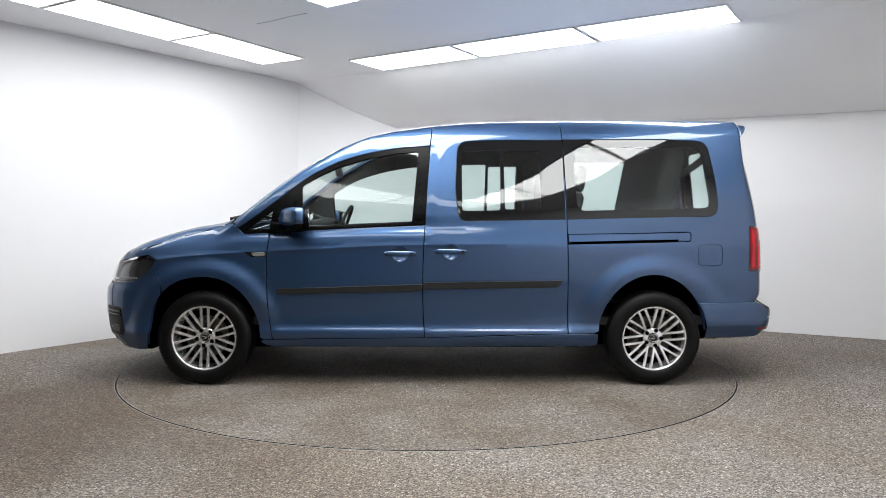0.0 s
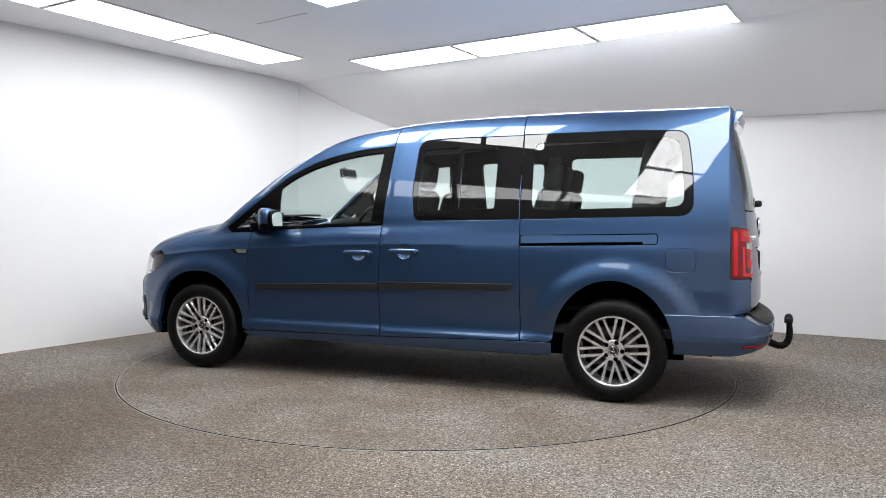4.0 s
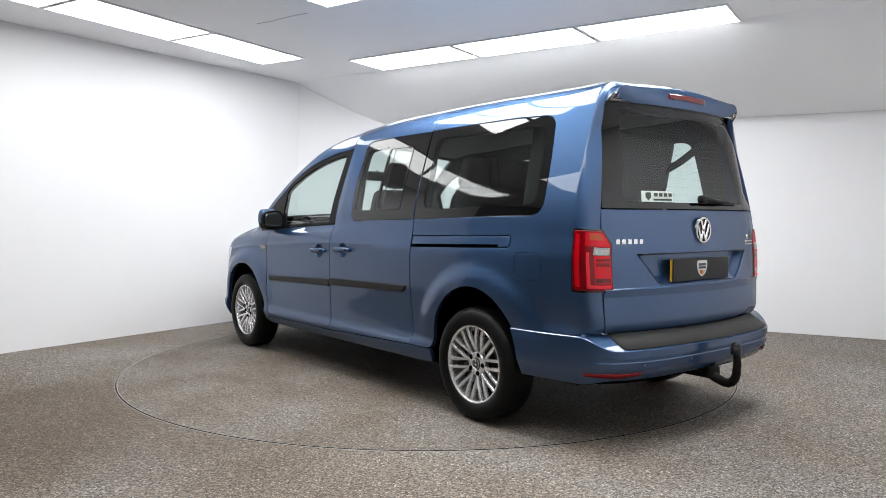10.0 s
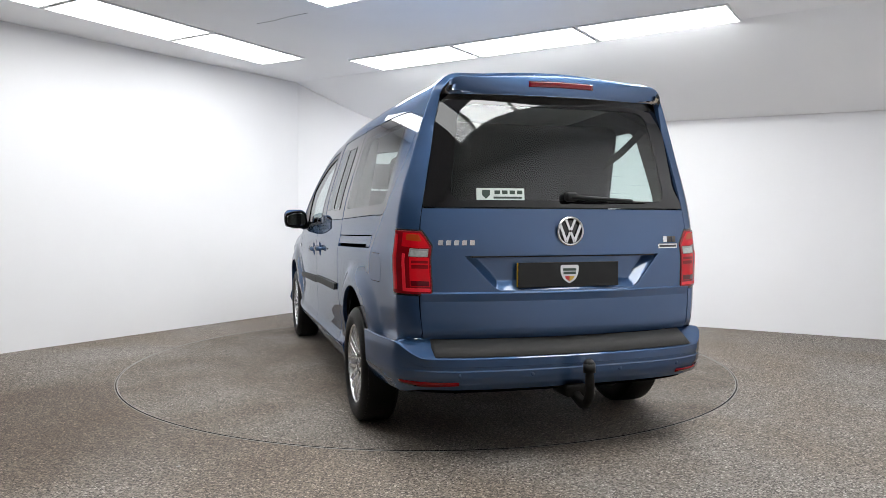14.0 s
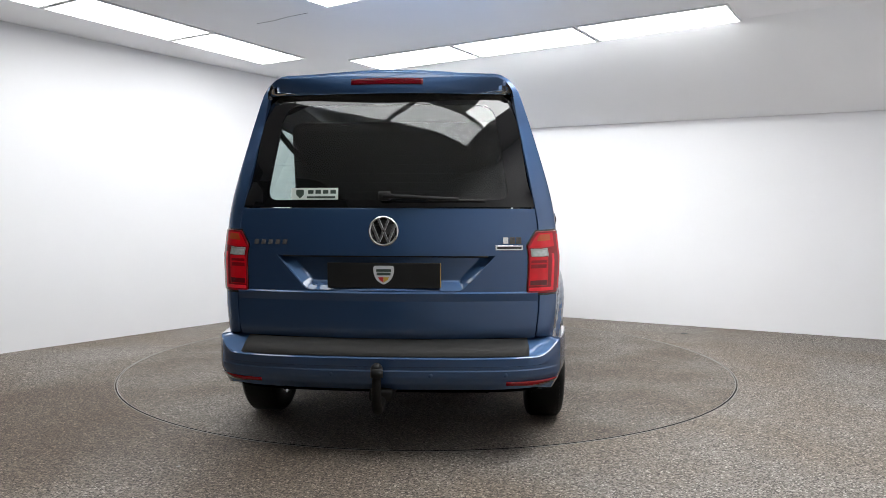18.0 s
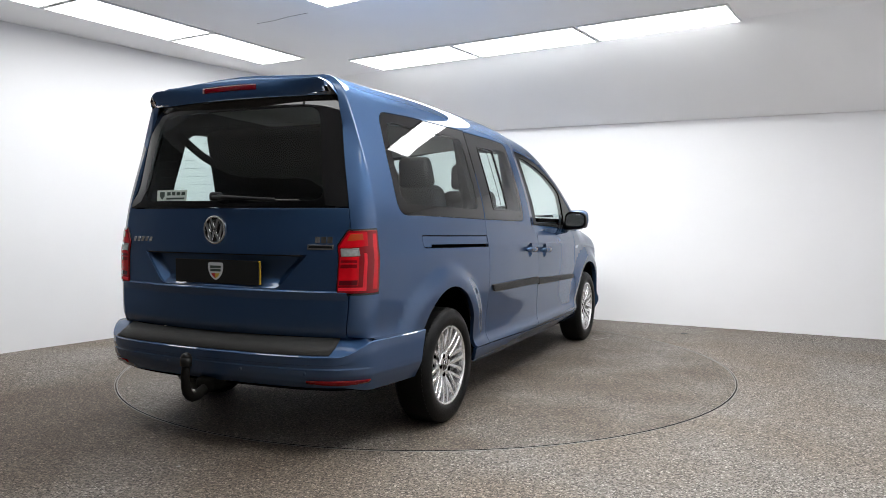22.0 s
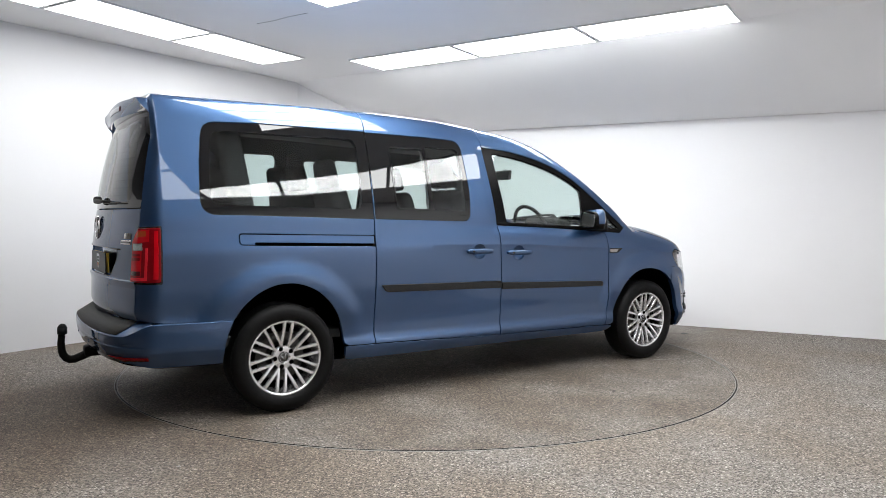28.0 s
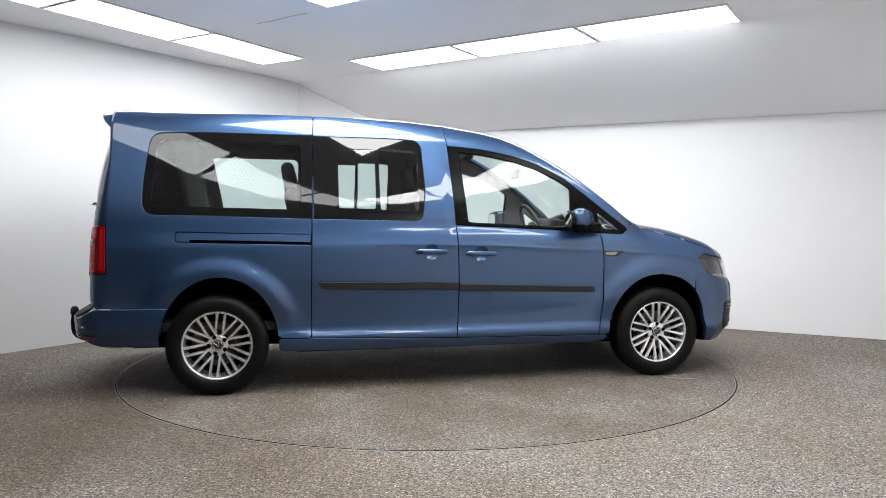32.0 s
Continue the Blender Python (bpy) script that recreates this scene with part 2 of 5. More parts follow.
def panel_mesh(name, outer, fn, out, side=1, holes=(), step=0.05, off=0.0, thick=0.02, bevel=0.0025, lines=()):
    """A curved sheet: the outline, less the holes, laid on the surface fn(u, v), with turned-in edges."""
    loops = [dense(list(l), step) for l in (outer, *holes)]
    pts, edges = [], []
    for l in loops:
        s = len(pts)
        pts += l
        edges += [(s + i, s + (i + 1) % len(l)) for i in range(len(l))]
    b = np.array(pts)
    lo, hi = b.min(0), b.max(0)
    gx, gy = np.meshgrid(np.arange(lo[0], hi[0], step), np.arange(lo[1], hi[1], step))
    gx, gy = gx.ravel(), gy.ravel()
    ok = inside(loops[0], gx, gy)
    for h in loops[1:]:
        ok &= ~inside(h, gx, gy)
    gx, gy = gx[ok], gy[ok]
    if len(gx):
        d = np.full(len(gx), 9.0)
        for q in b:
            d = np.minimum(d, np.hypot(gx - q[0], gy - q[1]))
        gx, gy = gx[d > step * 0.45], gy[d > step * 0.45]
    for f, x0, x1, gap in lines:
        # rows of points along a crease
        lx = np.arange(x0, x1, step * 0.6)
        lz = np.array([f(x) for x in lx])
        near = np.array([f(x) for x in gx])
        far = np.ones(len(gx), bool)
        far[(gx > x0) & (gx < x1) & (np.abs(gy - near) < gap + 0.008)] = False
        gx, gy = gx[far], gy[far]
        for k in (-gap, -gap / 3, gap / 3, gap):
            ok = inside(loops[0], lx, lz + k)
            for h in loops[1:]:
                ok &= ~inside(h, lx, lz + k)
            for q in b:
                ok &= np.hypot(lx - q[0], lz + k - q[1]) > 0.008
            gx, gy = np.concatenate([gx, lx[ok]]), np.concatenate([gy, (lz + k)[ok]])
    allp = [Vector(q) for q in pts] + [Vector(q) for q in zip(gx, gy)]
    vs, _, fs, *_ = delaunay_2d_cdt(allp, edges, [], 0, 1e-6)
    c = np.array([[sum(vs[i][k] for i in f) / len(f) for k in (0, 1)] for f in fs])
    ok = inside(loops[0], c[:, 0], c[:, 1])
    for h in loops[1:]:
        ok &= ~inside(h, c[:, 0], c[:, 1])
    faces = [tuple(f) for f, k in zip(fs, ok) if k]
    e = 0.003
    flip = Vector((1, side, 1))
    pos, nor = [], []
    for v in vs:
        p = Vector(fn(v.x, v.y))
        n = (Vector(fn(v.x + e, v.y)) - Vector(fn(v.x - e, v.y))).cross(Vector(fn(v.x, v.y + e)) - Vector(fn(v.x, v.y - e)))
        if n.length < 1e-12:
            n = Vector(out(p))
        n.normalize()
        if n.dot(out(p)) < 0:
            n = -n
        p = p + n * off
        pos.append(p * flip)
        nor.append(n * flip)
    good = []
    for f in faces:
        a, b2, c2 = (pos[i] for i in f[:3])
        g = (b2 - a).cross(c2 - a)
        good.append(f if g.dot(nor[f[0]]) > 0 else tuple(reversed(f)))
    count = {}
    for f in good:
        for i in range(len(f)):
            k = (f[i], f[(i + 1) % len(f)])
            count[k] = 1
    rim = [k for k in count if (k[1], k[0]) not in count]
    normals = [[nor[i] for i in f] for f in good]
    if thick:
        rim = [(a, b2) for a, b2 in rim if abs(pos[a].y) > 0.003 or abs(pos[b2].y) > 0.003 or fn is not skin]
        side_way = {}
        for a, b2 in rim:
            w = (pos[b2] - pos[a]).cross(nor[a])
            w = w.normalized() if w.length > 1e-9 else Vector((0, 0, 0))
            for i in (a, b2):
                side_way[i] = side_way.get(i, Vector((0, 0, 0))) + w
        ring = {}
        for i, w in side_way.items():
            w = w.normalized() if w.length > 1e-6 else nor[i]
            bv = min(bevel, thick * 0.4)
            ring[i] = len(pos)
            p = pos[i] + w * bv - nor[i] * bv
            side_way[i] = w
            pos += [p, p, p - nor[i] * thick]
        for a, b2 in rim:
            ra, rb = ring[a], ring[b2]
            good.append((b2, a, ra, rb))
            normals.append([nor[b2], nor[a], side_way[a], side_way[b2]])
            good.append((rb + 1, ra + 1, ra + 2, rb + 2))
            normals.append([side_way[b2], side_way[a], side_way[a], side_way[b2]])
    me = bpy.data.meshes.new(name)
    me.from_pydata(pos, [], good)
    me.shade_smooth()
    me.normals_split_custom_set([tuple(n) for f in normals for n in f])
    return me


def panel(name, outer, mat, parent, side=1, fn=None, out=None, label="", **kw):
    return part(name, panel_mesh(name, outer, fn or skin, out or out_side, side, **kw), mat, parent, label)


def sheet(fn, nu, nv, side=1, closed_u=False, thick=0.0):
    """A bmesh grid of fn(u, v), u and v from 0 to 1."""
    bm = bmesh.new()
    rows = []
    for i in range(nu + (0 if closed_u else 1)):
        rows.append([bm.verts.new(Vector(fn(i / nu, j / nv)) * Vector((1, side, 1))) for j in range(nv + 1)])
    n = len(rows)
    for i in range(n if closed_u else n - 1):
        a, b = rows[i], rows[(i + 1) % n]
        for j in range(nv):
            q = [a[j], b[j], b[j + 1], a[j + 1]]
            bm.faces.new(q if side > 0 else q[::-1])
    bmesh.ops.remove_doubles(bm, verts=bm.verts, dist=1e-5)
    bm.normal_update()
    if thick:
        bmesh.ops.solidify(bm, geom=bm.faces[:], thickness=thick)
    return bm


def rbox(bm, centre, size, bevel=0.02, turn=(0, 0, 0), seg=3, taper=None):
    """A rounded block added to a bmesh."""
    r = bmesh.ops.create_cube(bm, size=1)
    vs = r["verts"]
    if taper:
        for v in vs:
            if v.co.z > 0:
                v.co.x *= taper[0]
                v.co.y *= taper[1]
    bmesh.ops.scale(bm, vec=size, verts=vs)
    es = list({e for v in vs for e in v.link_edges})
    if bevel:
        b = bmesh.ops.bevel(bm, geom=es, offset=bevel, segments=seg, profile=0.5, affect="EDGES")
        vs = list({v for f in b["faces"] for v in f.verts} | {v for v in vs if v.is_valid})
    m = pose(*centre, *turn)
    bmesh.ops.transform(bm, matrix=m, verts=vs)
    return vs


def tube(bm, pts, radius, n=10, caps=True):
    """A bent round bar through the points."""
    pts = [Vector(p) for p in pts]
    rings = []
    for i, p in enumerate(pts):
        d = (pts[min(i + 1, len(pts) - 1)] - pts[max(i - 1, 0)]).normalized()
        a = d.cross(Vector((0.13, 0.31, 0.94))).normalized()
        b = d.cross(a)
        r = radius[i] if isinstance(radius, (list, tuple)) else radius
        rings.append([bm.verts.new(p + (a * math.cos(k * math.tau / n) + b * math.sin(k * math.tau / n)) * r) for k in range(n)])
    for r0, r1 in zip(rings, rings[1:]):
        for k in range(n):
            bm.faces.new((r0[k], r0[(k + 1) % n], r1[(k + 1) % n], r1[k]))
    if caps:
        bm.faces.new(rings[0][::-1])
        bm.faces.new(rings[-1])


def lathe(bm, profile, n=48, axis="y"):
    """Turns (radius, along) points about the y axis."""
    rings = []
    for r, y in profile:
        rings.append([bm.verts.new((r * math.cos(k * math.tau / n), y, r * math.sin(k * math.tau / n))) for k in range(n)])
    for r0, r1 in zip(rings, rings[1:]):
        for k in range(n):
            bm.faces.new((r0[k], r0[(k + 1) % n], r1[(k + 1) % n], r1[k]))
    return rings


# ---------------------------------------------------------------- the room
E1, E2 = Vector((0.587, 0.809, 0)), Vector((0.809, -0.587, 0))


def plan(a, b, z=0.0):
    return E1 * a + E2 * b + Vector((0, 0, z))


DISC_R = 2.245
CEIL = 2.70
C1, C2 = Vector((-1.546, 2.963, 0)), Vector((-0.116, 3.437, 0))
L_DIR, R_DIR = Vector((-0.5873, -0.8093, 0)), Vector((0.8675, -0.4974, 0))
L_END = C1 + L_DIR * 4.8
R_END = C2 + R_DIR * 5.90
N_END = E1 * -6.7 + E2 * 3.76
S_END = E1 * -6.7 + E2 * -0.6
OUTLINE = [C1, C2, R_END, N_END, S_END, L_END]


def build_room():
    circle = ellipse(0, 0, DISC_R + 0.0105, DISC_R + 0.0105, 160)
    me = panel_mesh("floor", [(p.x, p.y) for p in OUTLINE], lambda u, v: (u, v, 0.0), lambda p: Vector((0, 0, 1)), 1, [circle], 0.5, 0, 0.06)
    fl = part("floor", me, FLOOR, None)
    tagged(fl, "grey-brown resin-bound gravel floor with a round cut-out", "floor", kind="structure")
    bm = bmesh.new()
    rings = []
    n = 160
    for r, z in ((DISC_R + 0.032, -0.045), (DISC_R - 0.05, -0.045)):
        rings.append([bm.verts.new((r * math.cos(k * math.tau / n), r * math.sin(k * math.tau / n), z)) for k in range(n)])
    for k in range(n):
        bm.faces.new((rings[0][k], rings[0][(k + 1) % n], rings[1][(k + 1) % n], rings[1][k]))
    tagged(part("trim_channel", bm, DARK, None), "dark recessed channel round the turntable", "channel", kind="structure")
    bm = bmesh.new()
    prof = ((DISC_R + 0.0100, -0.04), (DISC_R + 0.0100, 0.001), (DISC_R + 0.0120, 0.003), (DISC_R + 0.0155, 0.0008))
    rr = [[bm.verts.new((r * math.cos(k * math.tau / n), r * math.sin(k * math.tau / n), z)) for k in range(n)] for r, z in prof]
    for r0, r1 in zip(rr, rr[1:]):
        for k in range(n):
            bm.faces.new((r0[k], r1[k], r1[(k + 1) % n], r0[(k + 1) % n]))
    tagged(part("trim_ring", bm, RING_METAL, None, smooth=True), "thin worn metal edging let into the gravel floor", "edging", kind="structure")

    def prof(t):
        return CEIL - 0.53 * (1 - max(0, 1 - t) ** 1.35)

    def wall(name, p, q, z0, z1p, z1q, mat, label):
        d = (q - p).normalized()
        n = Vector((d.y, -d.x, 0))
        if n.dot(-(p + q) / 2) < 0:
            n = -n
        bm = bmesh.new()
        k = 24
        rows = []
        for i in range(k + 1):
            t = i / k
            b = p.lerp(q, t)
            top = z1p + (z1q - z1p) * t if not callable(z1p) else z1p(t)
            rows.append([b + Vector((0, 0, z0)), b + Vector((0, 0, top))])
        f = [[bm.verts.new(v) for v in r] for r in rows]
        g = [[bm.verts.new(v - n * 0.12) for v in r] for r in rows]
        for a, b in ((f, 1), (g, -1)):
            for i in range(k):
                q4 = [a[i][0], a[i + 1][0], a[i + 1][1], a[i][1]]
                bm.faces.new(q4)
        for i in range(k):
            bm.faces.new((f[i][1], f[i + 1][1], g[i + 1][1], g[i][1]))
        bmesh.ops.recalc_face_normals(bm, faces=bm.faces)
        tagged(part(name, bm, mat, None), label, "wall", kind="structure")

    wall("wall_west", L_END, C1, -0.02, CEIL + 0.02, CEIL + 0.02, WALL_PAINT, "smooth white-painted studio wall")
    wall("wall_back", C1, C2, -0.02, lambda t: prof(t) + 0.03, 0, WALL_PAINT, "short white wall under the sloping ceiling")
    wall("wall_north", C2, R_END, -0.02, 2.21, 2.21, WALL_PAINT, "smooth low white-painted studio wall")
    wall("wall_east", R_END, N_END, -0.02, CEIL, CEIL, WALL_PAINT, "smooth white-painted studio wall")
    # two unseen dark walls, added to hold down reflections and near light
    wall("wall_southwest", S_END, L_END, -0.02, CEIL, CEIL, NEAR_PAINT, "unseen charcoal wall added beside the camera stand to darken reflections")
    wall("wall_south", N_END, S_END, -0.02, CEIL, CEIL, NEAR_PAINT, "unseen charcoal wall added behind the camera stand to darken reflections")
    # level ceiling up to the fold, then the slope down to the low wall
    FOLD = C1 + E2 * 9.0 + E1 * 0.12
    bm = bmesh.new()
    vs = [bm.verts.new((p.x, p.y, CEIL)) for p in (C1 + L_DIR * 8.6 - E2 * 0.1, C1 - E2 * 0.02, FOLD + E2 * 1.5, N_END + E2 * 4.0 - E1 * 0.4)]
    bm.faces.new(vs)
    tagged(part("ceiling", bm, CEILING_PAINT, None), "flat white-painted ceiling", "ceiling", kind="structure")
    bm = bmesh.new()
    rows = []
    for i in range(25):
        t = i / 24
        a = C1.lerp(C2, t) - Vector((0.02, 0.0, 0))
        b = (FOLD + E2 * 1.5).lerp(R_END + R_DIR * 2.6, t)
        z = prof(t) - .010 * t
        rows.append([bm.verts.new((p.x, p.y, z - d * t)) for p, d in ((a, 0), (b, .070))])
    for r0, r1 in zip(rows, rows[1:]):
        bm.faces.new((r0[0], r1[0], r1[1], r0[1]))
    tagged(part("ceiling_slope", bm, CEILING_PAINT, None, smooth=True), "sloping white-painted ceiling", "ceiling", kind="structure")
    # lamps
    def lamp(a, b, wa, wb, lean=0.0, z=CEIL, glow=None):
        root = new("ceiling_light")
        root.matrix_basis = Matrix.Translation(plan(a, b, z)) @ Matrix(((E1.x, E2.x, 0, 0), (E1.y, E2.y, 0, 0), (0, 0, 1, 0), (0, 0, 0, 1))) @ pose(0, 0, 0, 0, 0, lean)
        bm = bmesh.new()
        w = 0.016
        for cx, cy, sx, sy in ((0, wb / 2 - w / 2, wa, w), (0, -wb / 2 + w / 2, wa, w), (wa / 2 - w / 2, 0, w, wb - 2 * w), (-wa / 2 + w / 2, 0, w, wb - 2 * w)):
            rbox(bm, (cx, cy, -0.006), (sx, sy, 0.018), 0.002, seg=1)
        part("frame", bm, FRAME_WHITE, root)
        bm = bmesh.new()
        rbox(bm, (0, 0, -0.004), (wa - 2 * w, wb - 2 * w, 0.008), 0, seg=1)
        part("diffuser", bm, glow or DIFFUSER, root)
        tagged(root, "lit rectangular white ceiling panel lamp", "ceiling light", "ceiling panel lamps")

    for k in range(3):
        lamp(-0.01 - 1.17 * k, -2.19 + 0.092 * k, 1.16, 0.57, -4.4, CEIL, DIM_DIFFUSER)
    for k in range(3):
        lamp(1.25 + 0.05 * (k - 1), -1.07 + 1.21 * k, 0.58, 1.19, -2.2)
    for k in range(2):
        lamp(-0.01 - 1.17 * k, 2.50, 1.16, 0.58, 0.0, CEIL, MILD_DIFFUSER)
    lamp(-2.17, 2.50, 0.80, 0.58, 0.0, CEIL, MILD_DIFFUSER)
    for k in range(3):
        lamp(-2.90, 2.20 - 1.20 * k, 0.58, 1.18, 0.0, CEIL, SOFT_DIFFUSER)
    for k in range(3):
        lamp(-1.16, -0.24 + 0.60 * k, 1.18, 0.58)


# ---------------------------------------------------------------- the van's surfaces (x forward, y left, z up)
def pchip(pts):
    xs=[p[0] for p in pts]; ys=[p[1] for p in pts]; n=len(xs)
    h=[xs[i+1]-xs[i] for i in range(n-1)]; d=[(ys[i+1]-ys[i])/h[i] for i in range(n-1)]
    m=[d[0]]
    for i in range(1,n-1):
        if d[i-1]*d[i]<=0: m.append(0.0)
        else:
            w1,w2=2*h[i]+h[i-1],h[i]+2*h[i-1]
            m.append((w1+w2)/(w1/d[i-1]+w2/d[i]))
    m.append(d[-1])
    def f(x):
        if x<=xs[0]: return ys[0]+m[0]*(x-xs[0])
        if x>=xs[-1]: return ys[-1]+m[-1]*(x-xs[-1])
        i=0
        while x>xs[i+1]: i+=1
        t=(x-xs[i])/h[i]; t2,t3=t*t,t*t*t
        return (2*t3-3*t2+1)*ys[i]+(t3-2*t2+t)*h[i]*m[i]+(3*t2-2*t3)*ys[i+1]+(t3-t2)*h[i]*m[i+1]
    return f
sec_rear=pchip([(.18,.80),(.24,.838),(.30,.872),(.345,.880),(.365,.875),(.385,.862),(.41,.853),(.46,.852),(.60,.866),(.72,.876),(.82,.877),(.90,.875),(.935,.872),(.98,.862),(1.03,.852),(1.10,.843),(1.20,.825),(1.30,.799),(1.46,.750),(1.62,.698),(1.80,.634)])
sec_front=pchip([(.18,.80),(.24,.838),(.30,.872),(.345,.885),(.365,.882),(.385,.872),(.41,.866),(.46,.865),(.60,.870),(.72,.874),(.82,.874),(.870,.875),(.886,.877),(.900,.8735),(.93,.8705),(.955,.866),(.975,.8595),(1.003,.8485),(1.02,.8455),(1.05,.8435),(1.10,.841),(1.20,.825),(1.30,.799),(1.46,.750),(1.62,.698),(1.80,.634)])
crease_z=pchip([(1.82,.836),(1.54,.867),(1.24,.886),(.75,.910),(.23,.936),(-.9,.95)][::-1])
def section(z,x):
    f=min(1,max(0,(x+.85)/.9)); f=f*f*(3-2*f)
    r=sec_rear(z)
    if f<=0: return r
    c=crease_z(min(x,1.82)); d=abs(z-c)
    w=max(0,1-(d/.22)**2)
    return r+f*(sec_front(z+(.886-c)*w)-r)
narrow_front=pchip([(-2.30,-.062),(-2.17,-.045),(-1.95,-.018),(-1.70,0),(-.6,0),(.5,0),(1.0,-.006),(1.4,-.010),(1.75,-.012)])
def narrow(x):
    if x>-.6: return narrow_front(x)
    d=-.6-x
    return -.019*d*d
top_z=pchip([(-2.25,1.798),(-2.1,1.812),(-1.945,1.815),(-1.745,1.814),(-1.345,1.816),(-.906,1.811),(-.35,1.797),(0,1.766),(.246,1.728),(.392,1.692),(.546,1.632),(.7,1.55),(.855,1.457),(1.009,1.347),(1.164,1.225),(1.28,1.132),(1.34,1.102),(1.40,1.088),(1.65,1.045),(1.855,.98),(2.016,.92),(2.136,.86),(2.237,.80),(2.32,.72)])
round_z=pchip([(-2.2,.090),(-1.9,.150),(0,.15),(.3,.12),(.6,.075),(1.25,.06),(1.36,.075),(1.5,.115),(1.75,.10),(1.95,.065),(2.3,.05)])
round_y=pchip([(-2.2,.074),(-1.9,.145),(0,.15),(.3,.11),(.6,.065),(1.2,.06),(1.32,.08),(1.5,.19),(1.75,.17),(1.95,.11),(2.3,.09)])
crown=pchip([(-2.2,.024),(-1.9,.024),(0,.03),(.4,.035),(.8,.05),(1.15,.045),(1.3,.018),(1.45,.016),(2.3,.04)])
def eased(f,w,x0=-2.6,x1=2.6):
    """The profile f, evened out over a width w."""
    xs=np.arange(x0,x1,.004); k=np.exp(-.5*(np.arange(-24,25)/8)**2); k/=k.sum()
    ys=np.array([sum(c*f(x+d*w/24) for c,d in zip(k,range(-24,25))) for x in xs])
    return lambda x: float(np.interp(x,xs,ys))
top_z=eased(top_z,.14); round_z=eased(round_z,.2); round_y=eased(round_y,.2); crown=eased(crown,.2)
nose=pchip([(.2,2.265),(.3,2.345),(.41,2.388),(.5,2.397),(.62,2.388),(.665,2.352),(.72,2.333),(.80,2.30),(.9,2.24)])
def half(x,z):
    y=section(z,x)+narrow(min(x,1.75))
    for hx in (1.503,-1.503):
        d=math.hypot(x-hx,z-.33)
        k=(.030,.545,.118) if hx>0 else (.030,.56,.12)
        if d<k[1]:
            s=min(1,(k[1]-d)/k[2]); w=min(1,max(0,(z-.35)/.2)) if abs(x)<1.503 else 1
            y+=k[0]*s*s*(3-2*s)*w
    if x<-1.75 and z<1.12:
        f=min(1,(-1.75-x)/.4); g=min(1,(1.12-z)/.35); y-=.022*f*f*(3-2*f)*g*g*(3-2*g)
    if x>1.2:
        f=min(1,(x-1.2)/.35); y-=.28*max(0,z-crease_z(min(x,1.82)))*f*f*(3-2*f)
    if z>1.02 and -.09<x<1.0:
        e=b_seam(z); f=min(1,max(0,(x-e+.075)/.075)); f=f*f*(3-2*f)
        g=min(1,max(0,(z-1.02)/.07)); h=min(1,max(0,(1.665-z)/.06)); k=min(1,max(0,(.95-x)/.45))
        y-=.008*f*g*g*(3-2*g)*h*h*(3-2*h)*k*k*(3-2*k)
    if x>1.75:
        u=min(1,(x-1.75)/(nose(z)-1.75)); y*=max(0,1-u**2.6)**.5
    return y
def skin(x,v):
    zt,ro,ri=top_z(x),round_z(x),round_y(x); zr=zt-ro
    if v<=zr: return (x,half(x,v),v)
    L=.8*(ro+ri); b=half(x,zr); s=(half(x,zr)-half(x,zr-.01))/.01
    f=(v-zr)/L
    ye=b+s*ro-ri
    if f<=1:
        a=f*math.pi/2
        return (x,b+s*ro*math.sin(a)-ri*(1-math.cos(a)),zr+ro*math.sin(a))
    y=max(0,ye-(f-1)*L); k=1-(y/ye)**2
    return (x,y,zt+crown(x)*k*k)


rear_x = pchip([(.50, -2.330), (.562, -2.353), (.592, -2.3695), (.62, -2.3715), (.77, -2.367), (.95, -2.358), (1.06, -2.3435), (1.17, -2.328), (1.30, -2.303), (1.45, -2.270), (1.60, -2.229), (1.72, -2.186), (1.80, -2.15)])
CORNER_X = -2.15
corner_d = pchip([(.3, .090), (1.17, .086), (1.6, .048), (1.80, .022), (2.6, .022)])


def back(y, z):
    """The tailgate's face."""
    return (rear_x(z) + 0.19 * y * y, y, z)


def back_glass(y, z):
    """The rear window's face, turning in more towards its sides."""
    f = min(1, max(0, (z - 1.165) / .15))
    x, y, z = back(y, z)
    return (x + .42 * (y ** 4 - .36 * y * y) * f * f * (3 - 2 * f), y, z)


def gate_edge(v):
    """The tailgate's outline, inset from the body's section."""
    p, q = Vector(skin(CORNER_X, v)), Vector(skin(CORNER_X, v - 0.01))
    d = p - q
    n = Vector((0, d.z, -d.y)).normalized()
    r = p - n * corner_d(v)
    e = Vector(back(max(r.y, 0), r.z))
    e.x = min(e.x, CORNER_X - .018)
    return e


def corner(q, v):
    """The rounded rear corner from the side (q = 0) to the tailgate's edge (q = 1)."""
    s, e = Vector(skin(CORNER_X, v)), gate_edge(v)
    c = s.lerp(e, 0.5)
    c.x = min(e.x + 0.040, s.x - 0.004)
    k = s - Vector(skin(CORNER_X + 0.05, v))
    c.y = s.y + k.y / k.x * (c.x - s.x) if abs(k.x) > 1e-6 else s.y
    c.y = min(c.y, s.y)
    c.z = s.z + (e.z - s.z) * 0.3
    return s * (1 - q) ** 2 + c * 2 * q * (1 - q) + e * q * q


def flank(x, v):
    """The side skin carried on round the rear corner."""
    return skin(x, v) if x >= CORNER_X else corner(min(1.04, (CORNER_X - x) / 0.20), v)


def out_corner(p):
    return Vector((-0.8, p.y, (p.z - 0.9) * 0.5))


